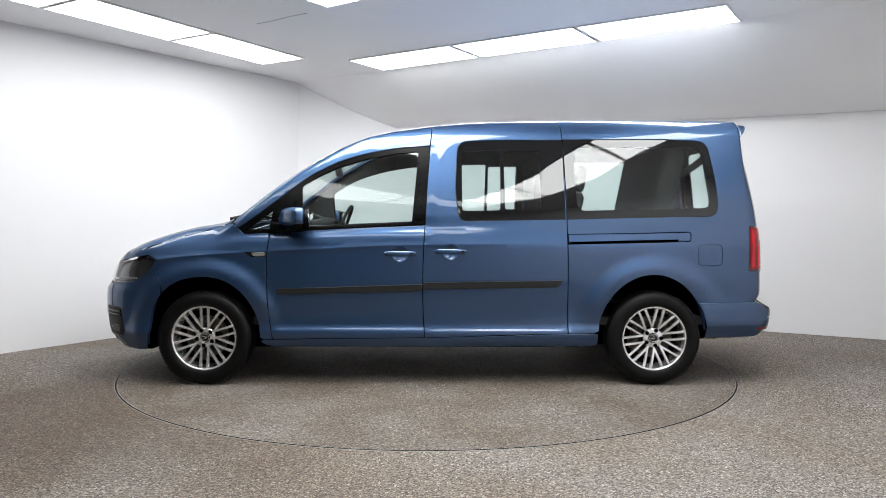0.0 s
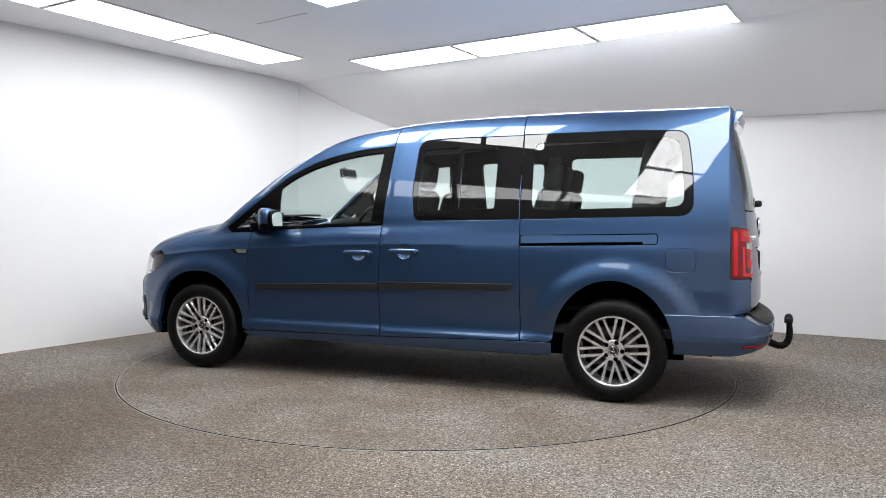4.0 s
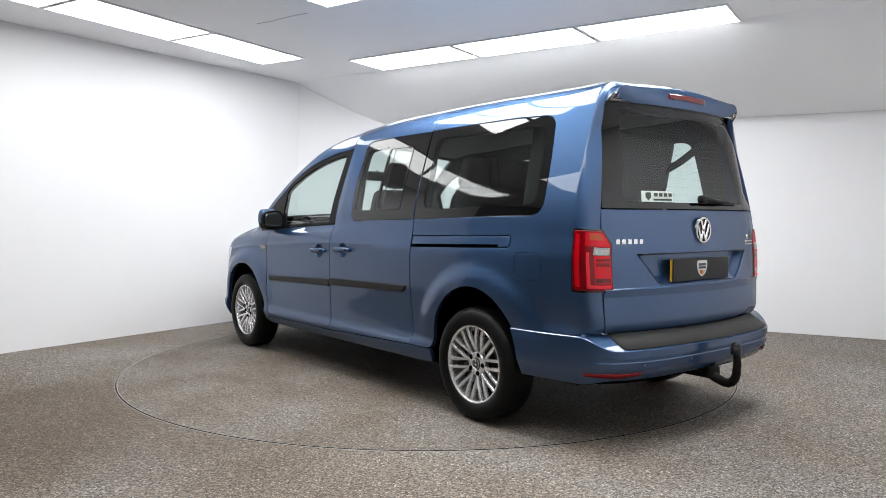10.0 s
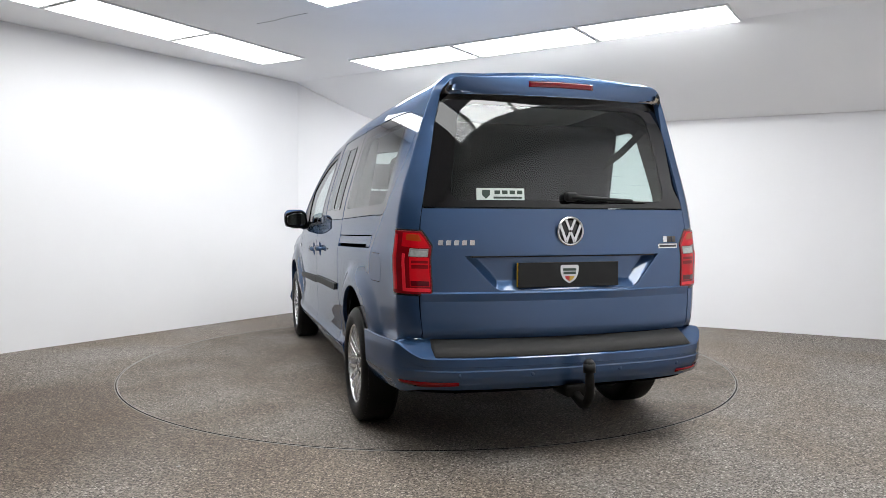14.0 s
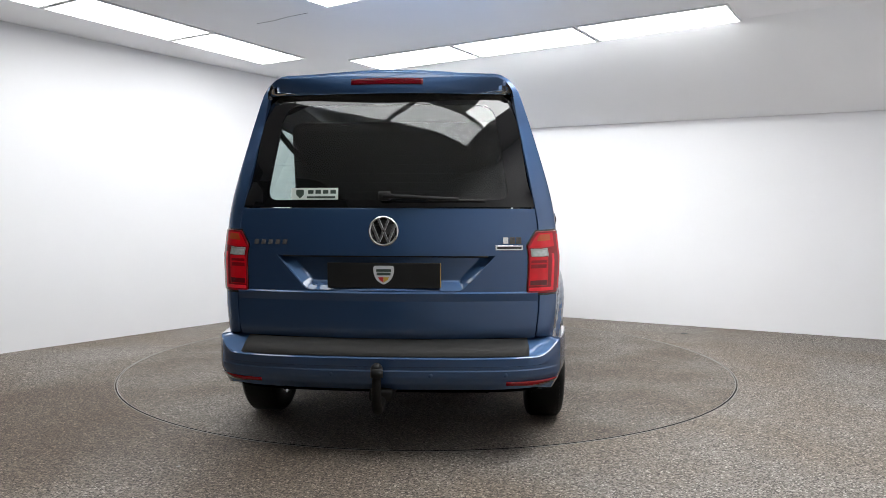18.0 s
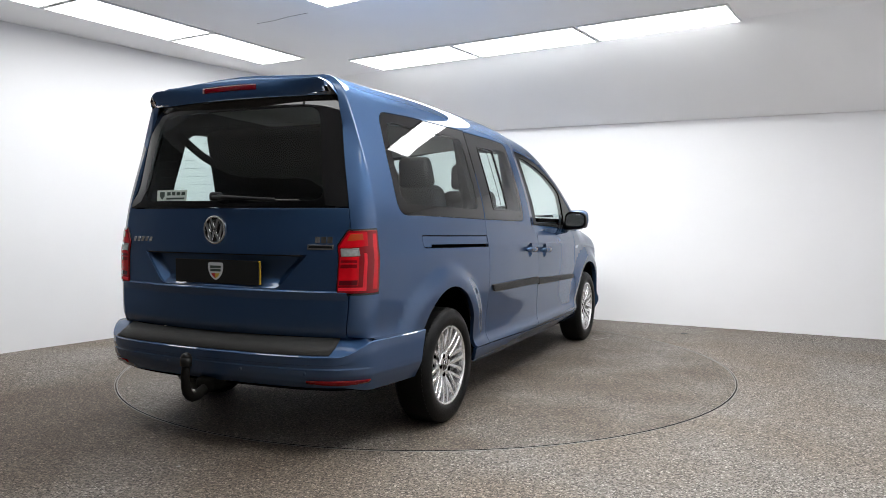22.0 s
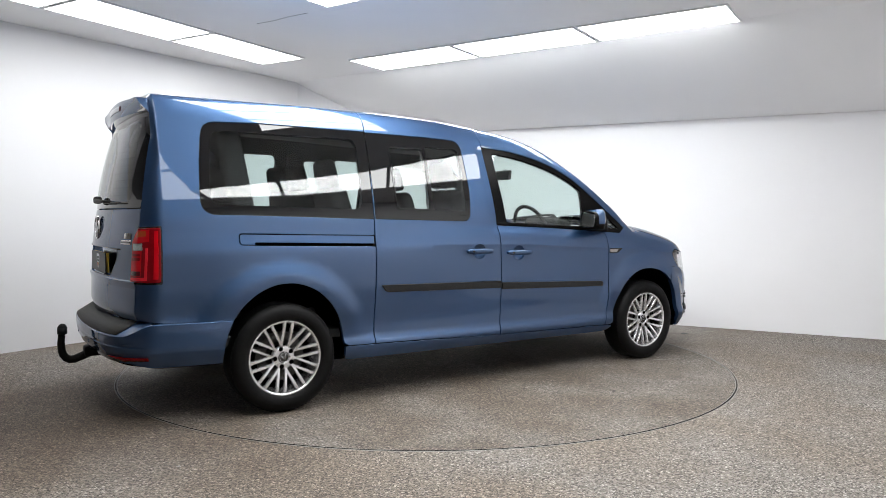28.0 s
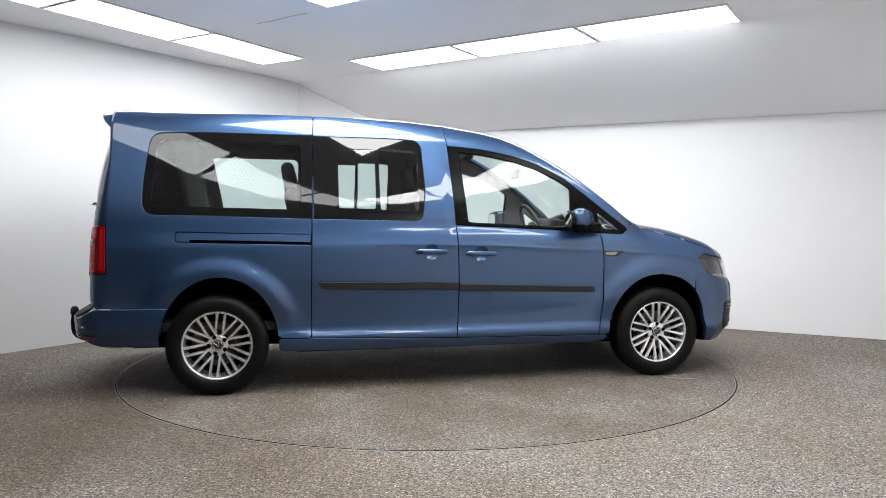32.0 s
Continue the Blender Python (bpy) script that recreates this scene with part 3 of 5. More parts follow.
def top_v(x):
    """The surface coordinate of the centre line at x."""
    zt, ro, ri = top_z(x), round_z(x), round_y(x)
    b = half(x, zt - ro)
    s = (b - half(x, zt - ro - 0.01)) / 0.01
    return zt - ro + 0.8 * (ro + ri) + b + s * ro - ri


def arc_v(x, f):
    """The surface coordinate at a fraction f of the shoulder's rounding."""
    return top_z(x) - round_z(x) + f * 0.8 * (round_z(x) + round_y(x))


# outlines in (x, height along the skin); g is half of a shut line
G = 0.0048
ARCH_F, ARCH_R = (1.489, 0.312, 0.362, 0.415, 0.376, 2.4), (-1.489, 0.334, 0.362, 0.412, 0.362, 2.0)
b_seam = pchip([(0.30, 0.034), (0.50, 0.046), (0.68, 0.049), (1.07, 0.035), (1.60, 0.002), (1.75, -0.010), (2.6, -0.012)])
s_seam = pchip([(0.30, -0.925), (1.1, -0.915), (1.65, -0.904), (1.80, -0.897), (2.6, -0.897)])
a_seam = pchip([(0.29, 1.045), (0.45, 1.069), (0.67, 1.085), (0.80, 1.087), (0.88, 1.083), (1.02, 1.064)])
sill_z = pchip([(-1.14, .348), (-.92, .346), (0.04, .320), (1.05, .305), (1.14, .300)])


def seam_run(f, z0, z1, shift, n=12):
    return [(f(z0 + (z1 - z0) * i / n) + shift, z0 + (z1 - z0) * i / n) for i in range(n + 1)]


def arch_at(arch, a, wider=0.0):
    """A point of a wheel arch's edge; the front half is squarer than the rear one."""
    cx, cz, r, h, rf, k = arch
    c, s = math.cos(radians(a)), math.sin(radians(a))
    if c > 0:
        return (cx + (rf + wider) * c ** (2 / k), cz + (h + wider) * math.copysign(abs(s) ** (2 / k), s))
    return (cx + (r + wider) * c, cz + (h + wider) * s)


def arch_run(arch, a0, a1, n=26):
    return [arch_at(arch, a0 + (a1 - a0) * i / n) for i in range(n + 1)]


belt = pchip([(-1.0, 1.108), (0.035, 1.071), (0.755, 1.037), (1.063, 1.017), (1.235, 1.007)])
FRONT_DLO = rounded([(1.285, 1.040, .02), (1.235, 1.010, .03), (1.063, 1.019), (0.755, 1.039), (0.038, 1.073), (0.006, 1.607, .012), (0.238, 1.590, .05), (0.468, 1.545, .08), (0.619, 1.496, .06), (0.806, 1.402, .06), (0.989, 1.260, .06), (1.171, 1.118, .05)])
FRONT_PANE = rounded([(0.848, 1.056, .02), (0.120, 1.088, .02), (0.078, 1.572, .02), (0.237, 1.557, .05), (0.429, 1.521, .06), (0.618, 1.464, .05), (0.768, 1.392, .05), (0.862, 1.328, .02)])
SAIL_PANE = rounded([(1.222, 1.036, .012), (1.068, 1.042, .012), (1.046, 1.172, .012)])
SLIDE_WIN = rounded([(-0.902, 1.112), (-0.196, 1.100, .05), (-0.172, 1.300, .05), (-0.188, 1.638, .07), (-0.440, 1.648, .05), (-0.899, 1.652)])
SLIDE_PANE_A = rounded([(-0.470, 1.170, .02), (-0.215, 1.165, .02), (-0.212, 1.580, .04), (-0.475, 1.590, .02)])
SLIDE_PANE_B = rounded([(-0.742, 1.180, .02), (-0.500, 1.176, .02), (-0.497, 1.570, .02), (-0.742, 1.572, .02)])
QUARTER_WIN = rounded([(-0.917, 1.112), (-0.909, 1.656), (-1.60, 1.660, .05), (-1.905, 1.650, .07), (-1.940, 1.40, .1), (-1.950, 1.135, .09), (-1.70, 1.134, .05)])
QUARTER_PANE = rounded([(-0.985, 1.168, .06), (-0.975, 1.606, .06), (-1.868, 1.608, .07), (-1.900, 1.190, .07)])
FUEL = rounded([(-1.797, 0.942, .035), (-1.797, 0.803, .035), (-1.967, 0.803, .035), (-1.967, 0.942, .035)])


def grow(poly, d):
    """The outline moved outwards by d."""
    n = len(poly)
    area = sum(poly[i - 1][0] * poly[i][1] - poly[i][0] * poly[i - 1][1] for i in range(n))
    sg = 1 if area > 0 else -1
    out = []
    for i in range(n):
        a, b, c = Vector(poly[i - 1]), Vector(poly[i]), Vector(poly[(i + 1) % n])
        u, w = (b - a), (c - b)
        if u.length < 1e-9 or w.length < 1e-9:
            t = (c - a).normalized() if (c - a).length > 1e-9 else Vector((1, 0))
        else:
            t = (u.normalized() + w.normalized())
            t = t.normalized() if t.length > 1e-6 else u.normalized()
        out.append((b.x + sg * t.y * d, b.y - sg * t.x * d))
    return out


# ---------------------------------------------------------------- wheels
def wheel_meshes():
    bm = bmesh.new()
    prof = [(.208, .055), (.213, .082), (.222, .094), (.240, .101), (.262, .103), (.280, .099), (.296, .090), (.306, .080), (.311, .068), (.3135, .05), (.3145, .0), (.3135, -.05), (.311, -.068), (.30, -.088), (.262, -.103), (.225, -.096), (.208, -.06)]
    lathe(bm, prof, 72)
    # tread blocks at the shoulder
    for k in range(72):
        a = k * math.tau / 72
        rbox(bm, (.3065 * math.cos(a), .064, .3065 * math.sin(a)), (.016, .022, .010), .002, (0, -math.degrees(a) + 90, 0), 1)
        rbox(bm, (.3065 * math.cos(a + .04), -.064, .3065 * math.sin(a + .04)), (.016, .022, .010), .002, (0, -math.degrees(a + .04) + 90, 0), 1)
    bmesh.ops.recalc_face_normals(bm, faces=bm.faces)
    tyre = bm
    rim = bmesh.new()
    lathe(rim, [(.2165, .080), (.2175, .0865), (.2145, .0890), (.2085, .0885), (.2040, .0850), (.2015, .0780), (.1990, .055), (.190, .02), (.186, -.03), (.200, -.085), (.212, -.09)], 72)
    # spokes: ten close pairs, dished towards the hub
    for k in range(10):
        a0 = k * math.tau / 10 + .16
        for s in (-1, 1):
            n = 6
            prev = None
            for i in range(n + 1):
                t = i / n
                r = .054 + (.2035 - .054) * t
                off = s * (.0222 + .0014 * t)
                w = .0078 + .0016 * t
                y = .058 + .024 * math.sin(t * math.pi / 2)
                ca, sa = math.cos(a0), math.sin(a0)
                sec = []
                for du, dy in ((-w, -.020), (-w, -.004), (-w * .72, 0), (w * .72, 0), (w, -.004), (w, -.020)):
                    u = off + du
                    sec.append(rim.verts.new((r * ca - u * sa, y + dy, r * sa + u * ca)))
                if prev:
                    for j in range(5):
                        rim.faces.new((prev[j], prev[j + 1], sec[j + 1], sec[j]))
                prev = sec
    lathe(rim, [(.0, .045), (.030, .045), (.031, .060), (.036, .0635), (.060, .0625), (.066, .056), (.068, .030)], 40)
    bmesh.ops.recalc_face_normals(rim, faces=rim.faces)
    cap = bmesh.new()
    lathe(cap, [(.0005, .0665), (.020, .0665), (.0285, .065), (.0300, .0605), (.0300, .050)], 32)
    bmesh.ops.recalc_face_normals(cap, faces=cap.faces)
    mark = bmesh.new()
    for s in (-1, 1):
        rbox(mark, (s * .0075, .0675, .003), (.0045, .002, .034), .0006, (0, s * 22, 0), 1)
    lathe(mark, [(.0245, .0668), (.0255, .0682), (.0275, .0682), (.0282, .0662)], 28)
    bmesh.ops.recalc_face_normals(mark, faces=mark.faces)
    bolt = bmesh.new()
    lathe(bolt, [(.0005, .061), (.0085, .061), (.0098, .058), (.0098, .045)], 12)
    bmesh.ops.recalc_face_normals(bolt, faces=bolt.faces)
    # flat black discs on the hub, painted as the shade in the bolt wells
    well = bmesh.new()
    lathe(well, [(.0005, .0640), (.0135, .0640)], 14)
    bmesh.ops.recalc_face_normals(well, faces=well.faces)
    disc = bmesh.new()
    lathe(disc, [(.07, .0), (.07, .012), (.140, .012), (.140, -.012), (.07, -.012)], 40)
    rbox(disc, (.11, .0, .055), (.07, .05, .09), .008, (0, -25, 0), 1)
    bmesh.ops.recalc_face_normals(disc, faces=disc.faces)
    backing = bmesh.new()
    lathe(backing, [(.0005, -.02), (.199, -.02)], 40)
    bmesh.ops.recalc_face_normals(backing, faces=backing.faces)
    res = {}
    for name, b in (("tyre", tyre), ("rim", rim), ("hub_cap", cap), ("emblem", mark), ("bolt", bolt), ("bolt_well_shade", well), ("brake_disc", disc), ("backing", backing)):
        me = bpy.data.meshes.new(name)
        b.to_mesh(me)
        b.free()
        me.shade_smooth()
        if name in ("rim",):
            me.set_sharp_from_angle(angle=radians(32))
        if name == "tyre":
            me.set_sharp_from_angle(angle=radians(40))
        res[name] = me
    return res


def build_wheels(car):
    ms = wheel_meshes()
    mats = {"tyre": RUBBER, "rim": ALLOY, "hub_cap": BLACK_GLOSS, "emblem": CHROME, "bolt": STEEL, "bolt_well_shade": DARK, "brake_disc": STEEL, "backing": DARK}
    for x in (1.503, -1.503):
        for s in (1, -1):
            hub = new("wheel", None)
            hub.parent = car
            turn = 20 + 47 * (x > 0) + 31 * (s > 0)
            hub.matrix_basis = Matrix.Translation((x, s * 0.783, 0.3145)) @ pose(0, 0, 0, 0, 0, 0 if s > 0 else 180) @ pose(0, 0, 0, 0, turn, 0)
            tagged(hub, "silver multi-spoke alloy wheel with a black tyre")
            for k in ("tyre", "rim", "hub_cap", "emblem", "brake_disc", "backing"):
                part(k, ms[k], mats[k], hub)
            for i in range(5):
                a = i * math.tau / 5 + .3
                for k in ("bolt_well_shade", "bolt"):
                    o = part(k, ms[k], mats[k], hub)
                    o.matrix_basis = Matrix.Translation((.053 * math.cos(a), 0, .053 * math.sin(a)))


# ---------------------------------------------------------------- body
def face_out(bm):
    """Turns the faces of an open sheet of the body outwards."""
    for f in bm.faces:
        c = f.calc_center_median()
        d = Vector((c.x - max(-1.9, min(1.9, c.x)), c.y, (c.z - .8) * .6))
        f.normal_update()
        if f.normal.dot(d) < 0:
            f.normal_flip()
    bm.normal_update()
    return bm


def out_flank(p):
    return Vector((min(0, (p.x + 2.0) * 3), p.y, (p.z - 0.9) * 0.6))


CREASE = (crease_z, -.5, 1.82, .012)
SHOULDER = (lambda x: crease_z(min(x, 1.82)) + .085, 0.0, 1.30, .018)
HOOD = [(1.93, arc_v(1.93, .12)), (1.85, arc_v(1.85, .20)), (1.72, arc_v(1.72, .30)), (1.57, arc_v(1.57, .38)), (1.45, arc_v(1.45, .46)), (1.335, arc_v(1.335, .40))]
LAMP_TOP = [(1.868, .8625), (1.967, .842), (2.05, .826), (2.143, .806), (2.20, .785), (2.235, .765)]


def build_side(car, s):
    kw = dict(side=s)
    # sill
    run = [(1.122 - (2.244 * i / 20), sill_z(1.122 - 2.244 * i / 20) - G) for i in range(21)]
    panel("sill", run + [(-1.122, .290), (-1.118, .268), (-1.09, .261), (1.03, .256), (1.09, .266), (1.120, .285)], PAINT, car, thick=.02, step=.04, **kw)
    # black strips behind the shut lines, colour in place of the gaps' shade
    def strip(name, run, w=.016):
        a, b = [(x - w, z) for x, z in run], [(x + w, z) for x, z in run]
        panel(name, b + a[::-1], SATIN_BLACK, car, off=-.0085, thick=0, step=.05, label="black strip giving the shut line its shade", **kw)
    strip("shut_line_shade", seam_run(b_seam, .30, 2.10, 0, 30))
    strip("shut_line_shade", seam_run(s_seam, .32, 2.20, 0, 30))
    strip("shut_line_shade", seam_run(a_seam, .30, 1.005, 0, 14))
    line = [(1.10 - 2.2 * i / 24, sill_z(1.10 - 2.2 * i / 24)) for i in range(25)]
    panel("shut_line_shade", [(x, z - .016) for x, z in line] + [(x, z + .016) for x, z in line[::-1]], SATIN_BLACK, car, off=-.0085, thick=0, step=.05, label="black strip giving the shut line its shade", **kw)
    # front wing
    wing = [p for p in arch_run(ARCH_F, 35, 184, 30)[::-1] if p[1] > .303 and p[0] < 1.7775]
    wing = [(1.095, .306)] + wing + [(1.778, .688), (1.800, .729), (1.899, .7265), (1.852, .775), (1.812, .838), (1.862, .8645)]
    wing += HOOD + [(1.292, 1.048), (1.236, 1.004), (1.075, 1.013)] + seam_run(a_seam, 1.008, .31, G, 14)
    ind = rounded([(1.230, .888, .006), (1.190, .857, .012), (1.094, .857, .004), (1.094, .888, .004)])
    wg = panel("front_wing", wing, PAINT, car, holes=[grow(ind, .002)], step=.03, lines=[CREASE, SHOULDER], **kw)
    panel("side_indicator", ind, BLACK_GLOSS, wg, off=.001, thick=.006, step=.02, label="dark housing of the side repeater", **kw)
    panel("repeater_lens", rounded([(1.186, .884, .006), (1.168, .862, .008), (1.098, .862, .004), (1.098, .884, .004)]), WHITE_LENS, wg, off=.004, thick=.004, step=.02, label="clear repeater lens", **kw)
    # front door: skin under the belt, black window surround, panes
    lower = [(x, belt(x) - .004) for x in (0.036, .2, .4, .6, .8, 0.95, 1.055)]
    low = [(1.04 - 1.0 * i / 8, sill_z(1.04 - 1.0 * i / 8) + G) for i in range(9)]
    door = lower + seam_run(a_seam, 1.010, .31, -G, 14) + low + seam_run(b_seam, .325, 1.06, G, 14)
    cup = ellipse(.199, .878, .055, .052)
    fd = panel("front_door", door, PAINT, car, holes=[cup], step=.035, lines=[CREASE, SHOULDER], **kw)
    fr = panel("window_surround", FRONT_DLO, SATIN_BLACK, fd, holes=[FRONT_PANE, SAIL_PANE], off=-.004, thick=.02, step=.05, label="black window surround", **kw)
    for o in ("FRONT", "SAIL"):
        g = panel("window_pane", FRONT_PANE if o == "FRONT" else SAIL_PANE, CLEAR_GLASS, fd, off=-.010, thick=0, step=.06, label="clear green-tinted pane", **kw)
        g.visible_shadow = False
    panel("waist_seal", [(.85, belt(.85) + .006), (.04, belt(.04) + .006), (.04, belt(.04) + .016), (.85, belt(.85) + .020)], SATIN_BLACK, fd, off=.003, thick=.006, step=.08, **kw)
    panel("rubbing_strip", rounded([(1.018, .643, .02), (1.018, .611, .006), (0.054, .634, .003), (0.054, .676, .003)]), GREY_PLASTIC, fd, off=.014, thick=.016, step=.05, label="dark grey rubbing strip", **kw)
    handle(fd, .199, .878, s)
    # upper front: roof with windscreen pillar
    low = [(x, z) for x, z in FRONT_DLO if z > 1.045 and not (x < .3 and z < 1.5)]
    line = sorted(low, key=lambda p: p[0])
    line = [(x, z + .006) for x, z in line if x > 0.012]
    pillar = [(1.31, arc_v(1.31, .45))] + [(1.31 - .07 * i, arc_v(1.31 - .07 * i, .8)) for i in range(1, 13)]
    xh = pillar[-1][0]
    header = [(xh - .02 + .02 * 0, top_v(xh) - (top_v(xh) - pillar[-1][1]) * (1 - k / 6)) for k in range(1, 7)]
    ridge = [(xh - (xh - b_seam(2.4) - G) * k / 8, top_v(xh - (xh - b_seam(2.4) - G) * k / 8)) for k in range(1, 9)]
    seam = seam_run(b_seam, 2.25, 1.615, G, 16)
    seam = [p for p in seam if p[1] < top_v(0) - .02]
    panel("roof_front", line + [(1.292, 1.054)] + pillar + header + ridge + seam, PAINT, car, step=.035, **kw)
    # windscreen half
    edge = [(1.305 - .07 * i, arc_v(1.305 - .07 * i, .84)) for i in range(13)]
    mid = [(xh + .01 + (1.305 - xh - .01) * k / 10, top_v(xh + .01 + (1.305 - xh - .01) * k / 10) - .0005) for k in range(11)]
    ws = panel("windscreen", edge + mid, CLEAR_GLASS, car, off=-.004, thick=.003, step=.07, label="clear windscreen", **kw)
    ws.visible_shadow = False
    # bonnet half
    e2 = [(1.325, arc_v(1.325, .6))] + [(x, v + .009) for x, v in HOOD[::-1]] + [(x, v + .008) for x, v in LAMP_TOP]
    m2 = [(x, top_v(x)) for x in (2.235, 2.1, 2.0, 1.85, 1.7, 1.55, 1.42, 1.325)]
    panel("bonnet", e2 + m2, PAINT, car, thick=0, step=.035, **kw)
    # sliding door with its roof band
    cup = ellipse(-.138, .893, .055, .052)
    low = [(b_seam(.33) - G - (b_seam(.33) - s_seam(.33) - 2 * G) * i / 8, sill_z(.04 - .96 * i / 8) + G) for i in range(9)]
    door = low + seam_run(s_seam, .36, 2.3, G, 34)
    door = [p for p in door if p[1] < top_v(-.897) - .01]
    door += [(-.897 + G, top_v(-.897)), (-.45, top_v(-.45)), (-.012 - G, top_v(-.012))]
    door += [p for p in seam_run(b_seam, 2.25, .335, -G, 36) if p[1] < top_v(-.012) - .02]
    sd = panel("sliding_door", door, PAINT, car, bevel=.003, holes=[cup, grow(SLIDE_WIN, .007)], step=.045, lines=[CREASE], **kw)
    panel("window_surround", SLIDE_WIN, BLACK_GLOSS, sd, holes=[SLIDE_PANE_A, SLIDE_PANE_B], off=-.002, thick=.008, bevel=.0004, step=.06, label="black glass border", **kw)
    for p in (SLIDE_PANE_A, SLIDE_PANE_B):
        g = panel("window_pane", p, DARK_GLASS, sd, off=-.002, thick=0, step=.08, **kw)
        g.visible_shadow = False
    panel("vent_frame", grow(SLIDE_PANE_B, .010), BLACK_GLOSS, sd, holes=[grow(SLIDE_PANE_B, .002)], off=.001, thick=.003, bevel=.0004, step=.05, label="frame of the sliding vent window", **kw)
    panel("rubbing_strip", rounded([(0.040, .687, .003), (0.040, .645, .003), (-0.850, .662, .02), (-0.878, .702, .006)]), GREY_PLASTIC, sd, off=.014, thick=.016, step=.05, label="dark grey rubbing strip", **kw)
    for i in range(4):
        x = -.222 - .013 * i
        panel("glass_print", [(x, 1.130), (x - .005, 1.130), (x - .005, 1.136 + .004 * (i % 2)), (x, 1.136 + .004 * (i % 2))], PAD_PLASTIC, sd, off=.0005, thick=0, step=.05, label="small pale print on the glass", **kw)
    handle(sd, -.138, .893, s)
    # rear quarter with its roof band
    arch = [p for p in arch_run(ARCH_R, -6, 190, 36) if p[1] > .352]
    low = [(s_seam(.35) - G, sill_z(-.925) + G), (-1.10, .347 + G)]
    rx = CORNER_X - .20
    rear_edge = [(CORNER_X, .556), (rx, .556)] + [(rx, .556 + k * .05) for k in range(1, 46) if .556 + k * .05 < top_v(CORNER_X) - .02] + [(rx, top_v(CORNER_X)), (CORNER_X, top_v(CORNER_X))]
    q = arch
    if q[0][0] < q[-1][0]:
        q = q[::-1]
    quarter = low + q + [(-1.855, .545)] + rear_edge
    quarter += [(-1.6, top_v(-1.6)), (-1.2, top_v(-1.2)), (-.897 - G, top_v(-.897))]
    quarter += [p for p in seam_run(s_seam, 2.3, .37, -G, 36) if p[1] < top_v(-.897) - .02]
    qp = panel("rear_quarter", quarter, PAINT, car, fn=flank, out=out_flank, bevel=.003, holes=[grow(QUARTER_WIN, .007), grow(RAIL_OUT, .003)] + ([grow(FUEL, .0032)] if s > 0 else []), step=.035, **kw)
    panel("window_surround", QUARTER_WIN, BLACK_GLOSS, qp, holes=[QUARTER_PANE], off=-.002, thick=.008, bevel=.0004, step=.06, label="black glass border", **kw)
    g = panel("window_pane", QUARTER_PANE, DARK_GLASS, qp, off=-.002, thick=0, step=.08, **kw)
    g.visible_shadow = False
    panel("rail_cover", grow(RAIL_COVER, -.004), PAINT, qp, off=-.001, thick=.012, step=.04, **kw)
    panel("rail_slot", RAIL_OUT, DARK, qp, off=-.016, thick=0, step=.06, label="dark slot of the door rail", **kw)
    if s > 0:
        panel("fuel_flap", grow(FUEL, -.0025), PAINT, qp, off=0, thick=.012, step=.04, **kw)
    tail_light(car, s)
    # inner lining with the window openings
    holes = [grow(p, .006) for p in (FRONT_PANE, SAIL_PANE, grow(SLIDE_PANE_A, .0), SLIDE_PANE_B, QUARTER_PANE)]
    outline = [(1.05, .40), (1.05, .76), (1.22, .80), (1.26, 1.0), (1.25, 1.03)] + [(x, arc_v(x, .83)) for x in (1.2, 1.1, 1.0, .9, .8, .7, .6, .5)] + [(.44, top_v(.44))]
    outline += [(x, top_v(x)) for x in (.2, 0, -.4, -.9, -1.4, -1.9, -2.05)] + [(-2.06, 1.6), (-2.06, .60), (-1.95, .60), (-1.95, .78), (-1.05, .78), (-1.05, .40)]
    panel("cabin_lining", outline, TRIM, car, holes=holes, off=-.042, thick=0, step=.07, label="dark grey cabin lining", **kw)
    panel("roof_lining", [(.42, arc_v(.42, .9)), (.42, top_v(.42)), (0, top_v(0)), (-.9, top_v(-.9)), (-2.0, top_v(-2.0)), (-2.0, arc_v(-2.0, .5)), (-.9, arc_v(-.9, .4)), (0, arc_v(0, .4))], ROOF_LINING, car, off=-.052, thick=0, step=.09, label="pale grey roof lining", **kw)
    # wheel housings
    for arch in (ARCH_F, ARCH_R):
        def fn(u, v, arch=arch):
            a = radians(2 + 176 * u)
            y = .855 - .40 * v if v < .999 else .455
            x, z = arch_at(arch, math.degrees(a), .014)
            return (x, y - .012, z)
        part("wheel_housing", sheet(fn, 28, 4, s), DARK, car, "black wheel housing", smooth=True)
    mirror(fd, s)


RAIL_OUT = rounded([(-0.9225, 0.9430), (-0.9205, 1.012), (-1.45, 1.022), (-1.754, 1.029, .022), (-1.752, 0.963, .022), (-1.45, 0.955)])
RAIL_COVER = rounded([(-0.9245, 0.9600), (-0.9225, 1.009), (-1.45, 1.019), (-1.751, 1.026, .020), (-1.749, 0.966, .020), (-1.665, 0.9635), (-1.664, 0.977), (-1.45, 0.972)])


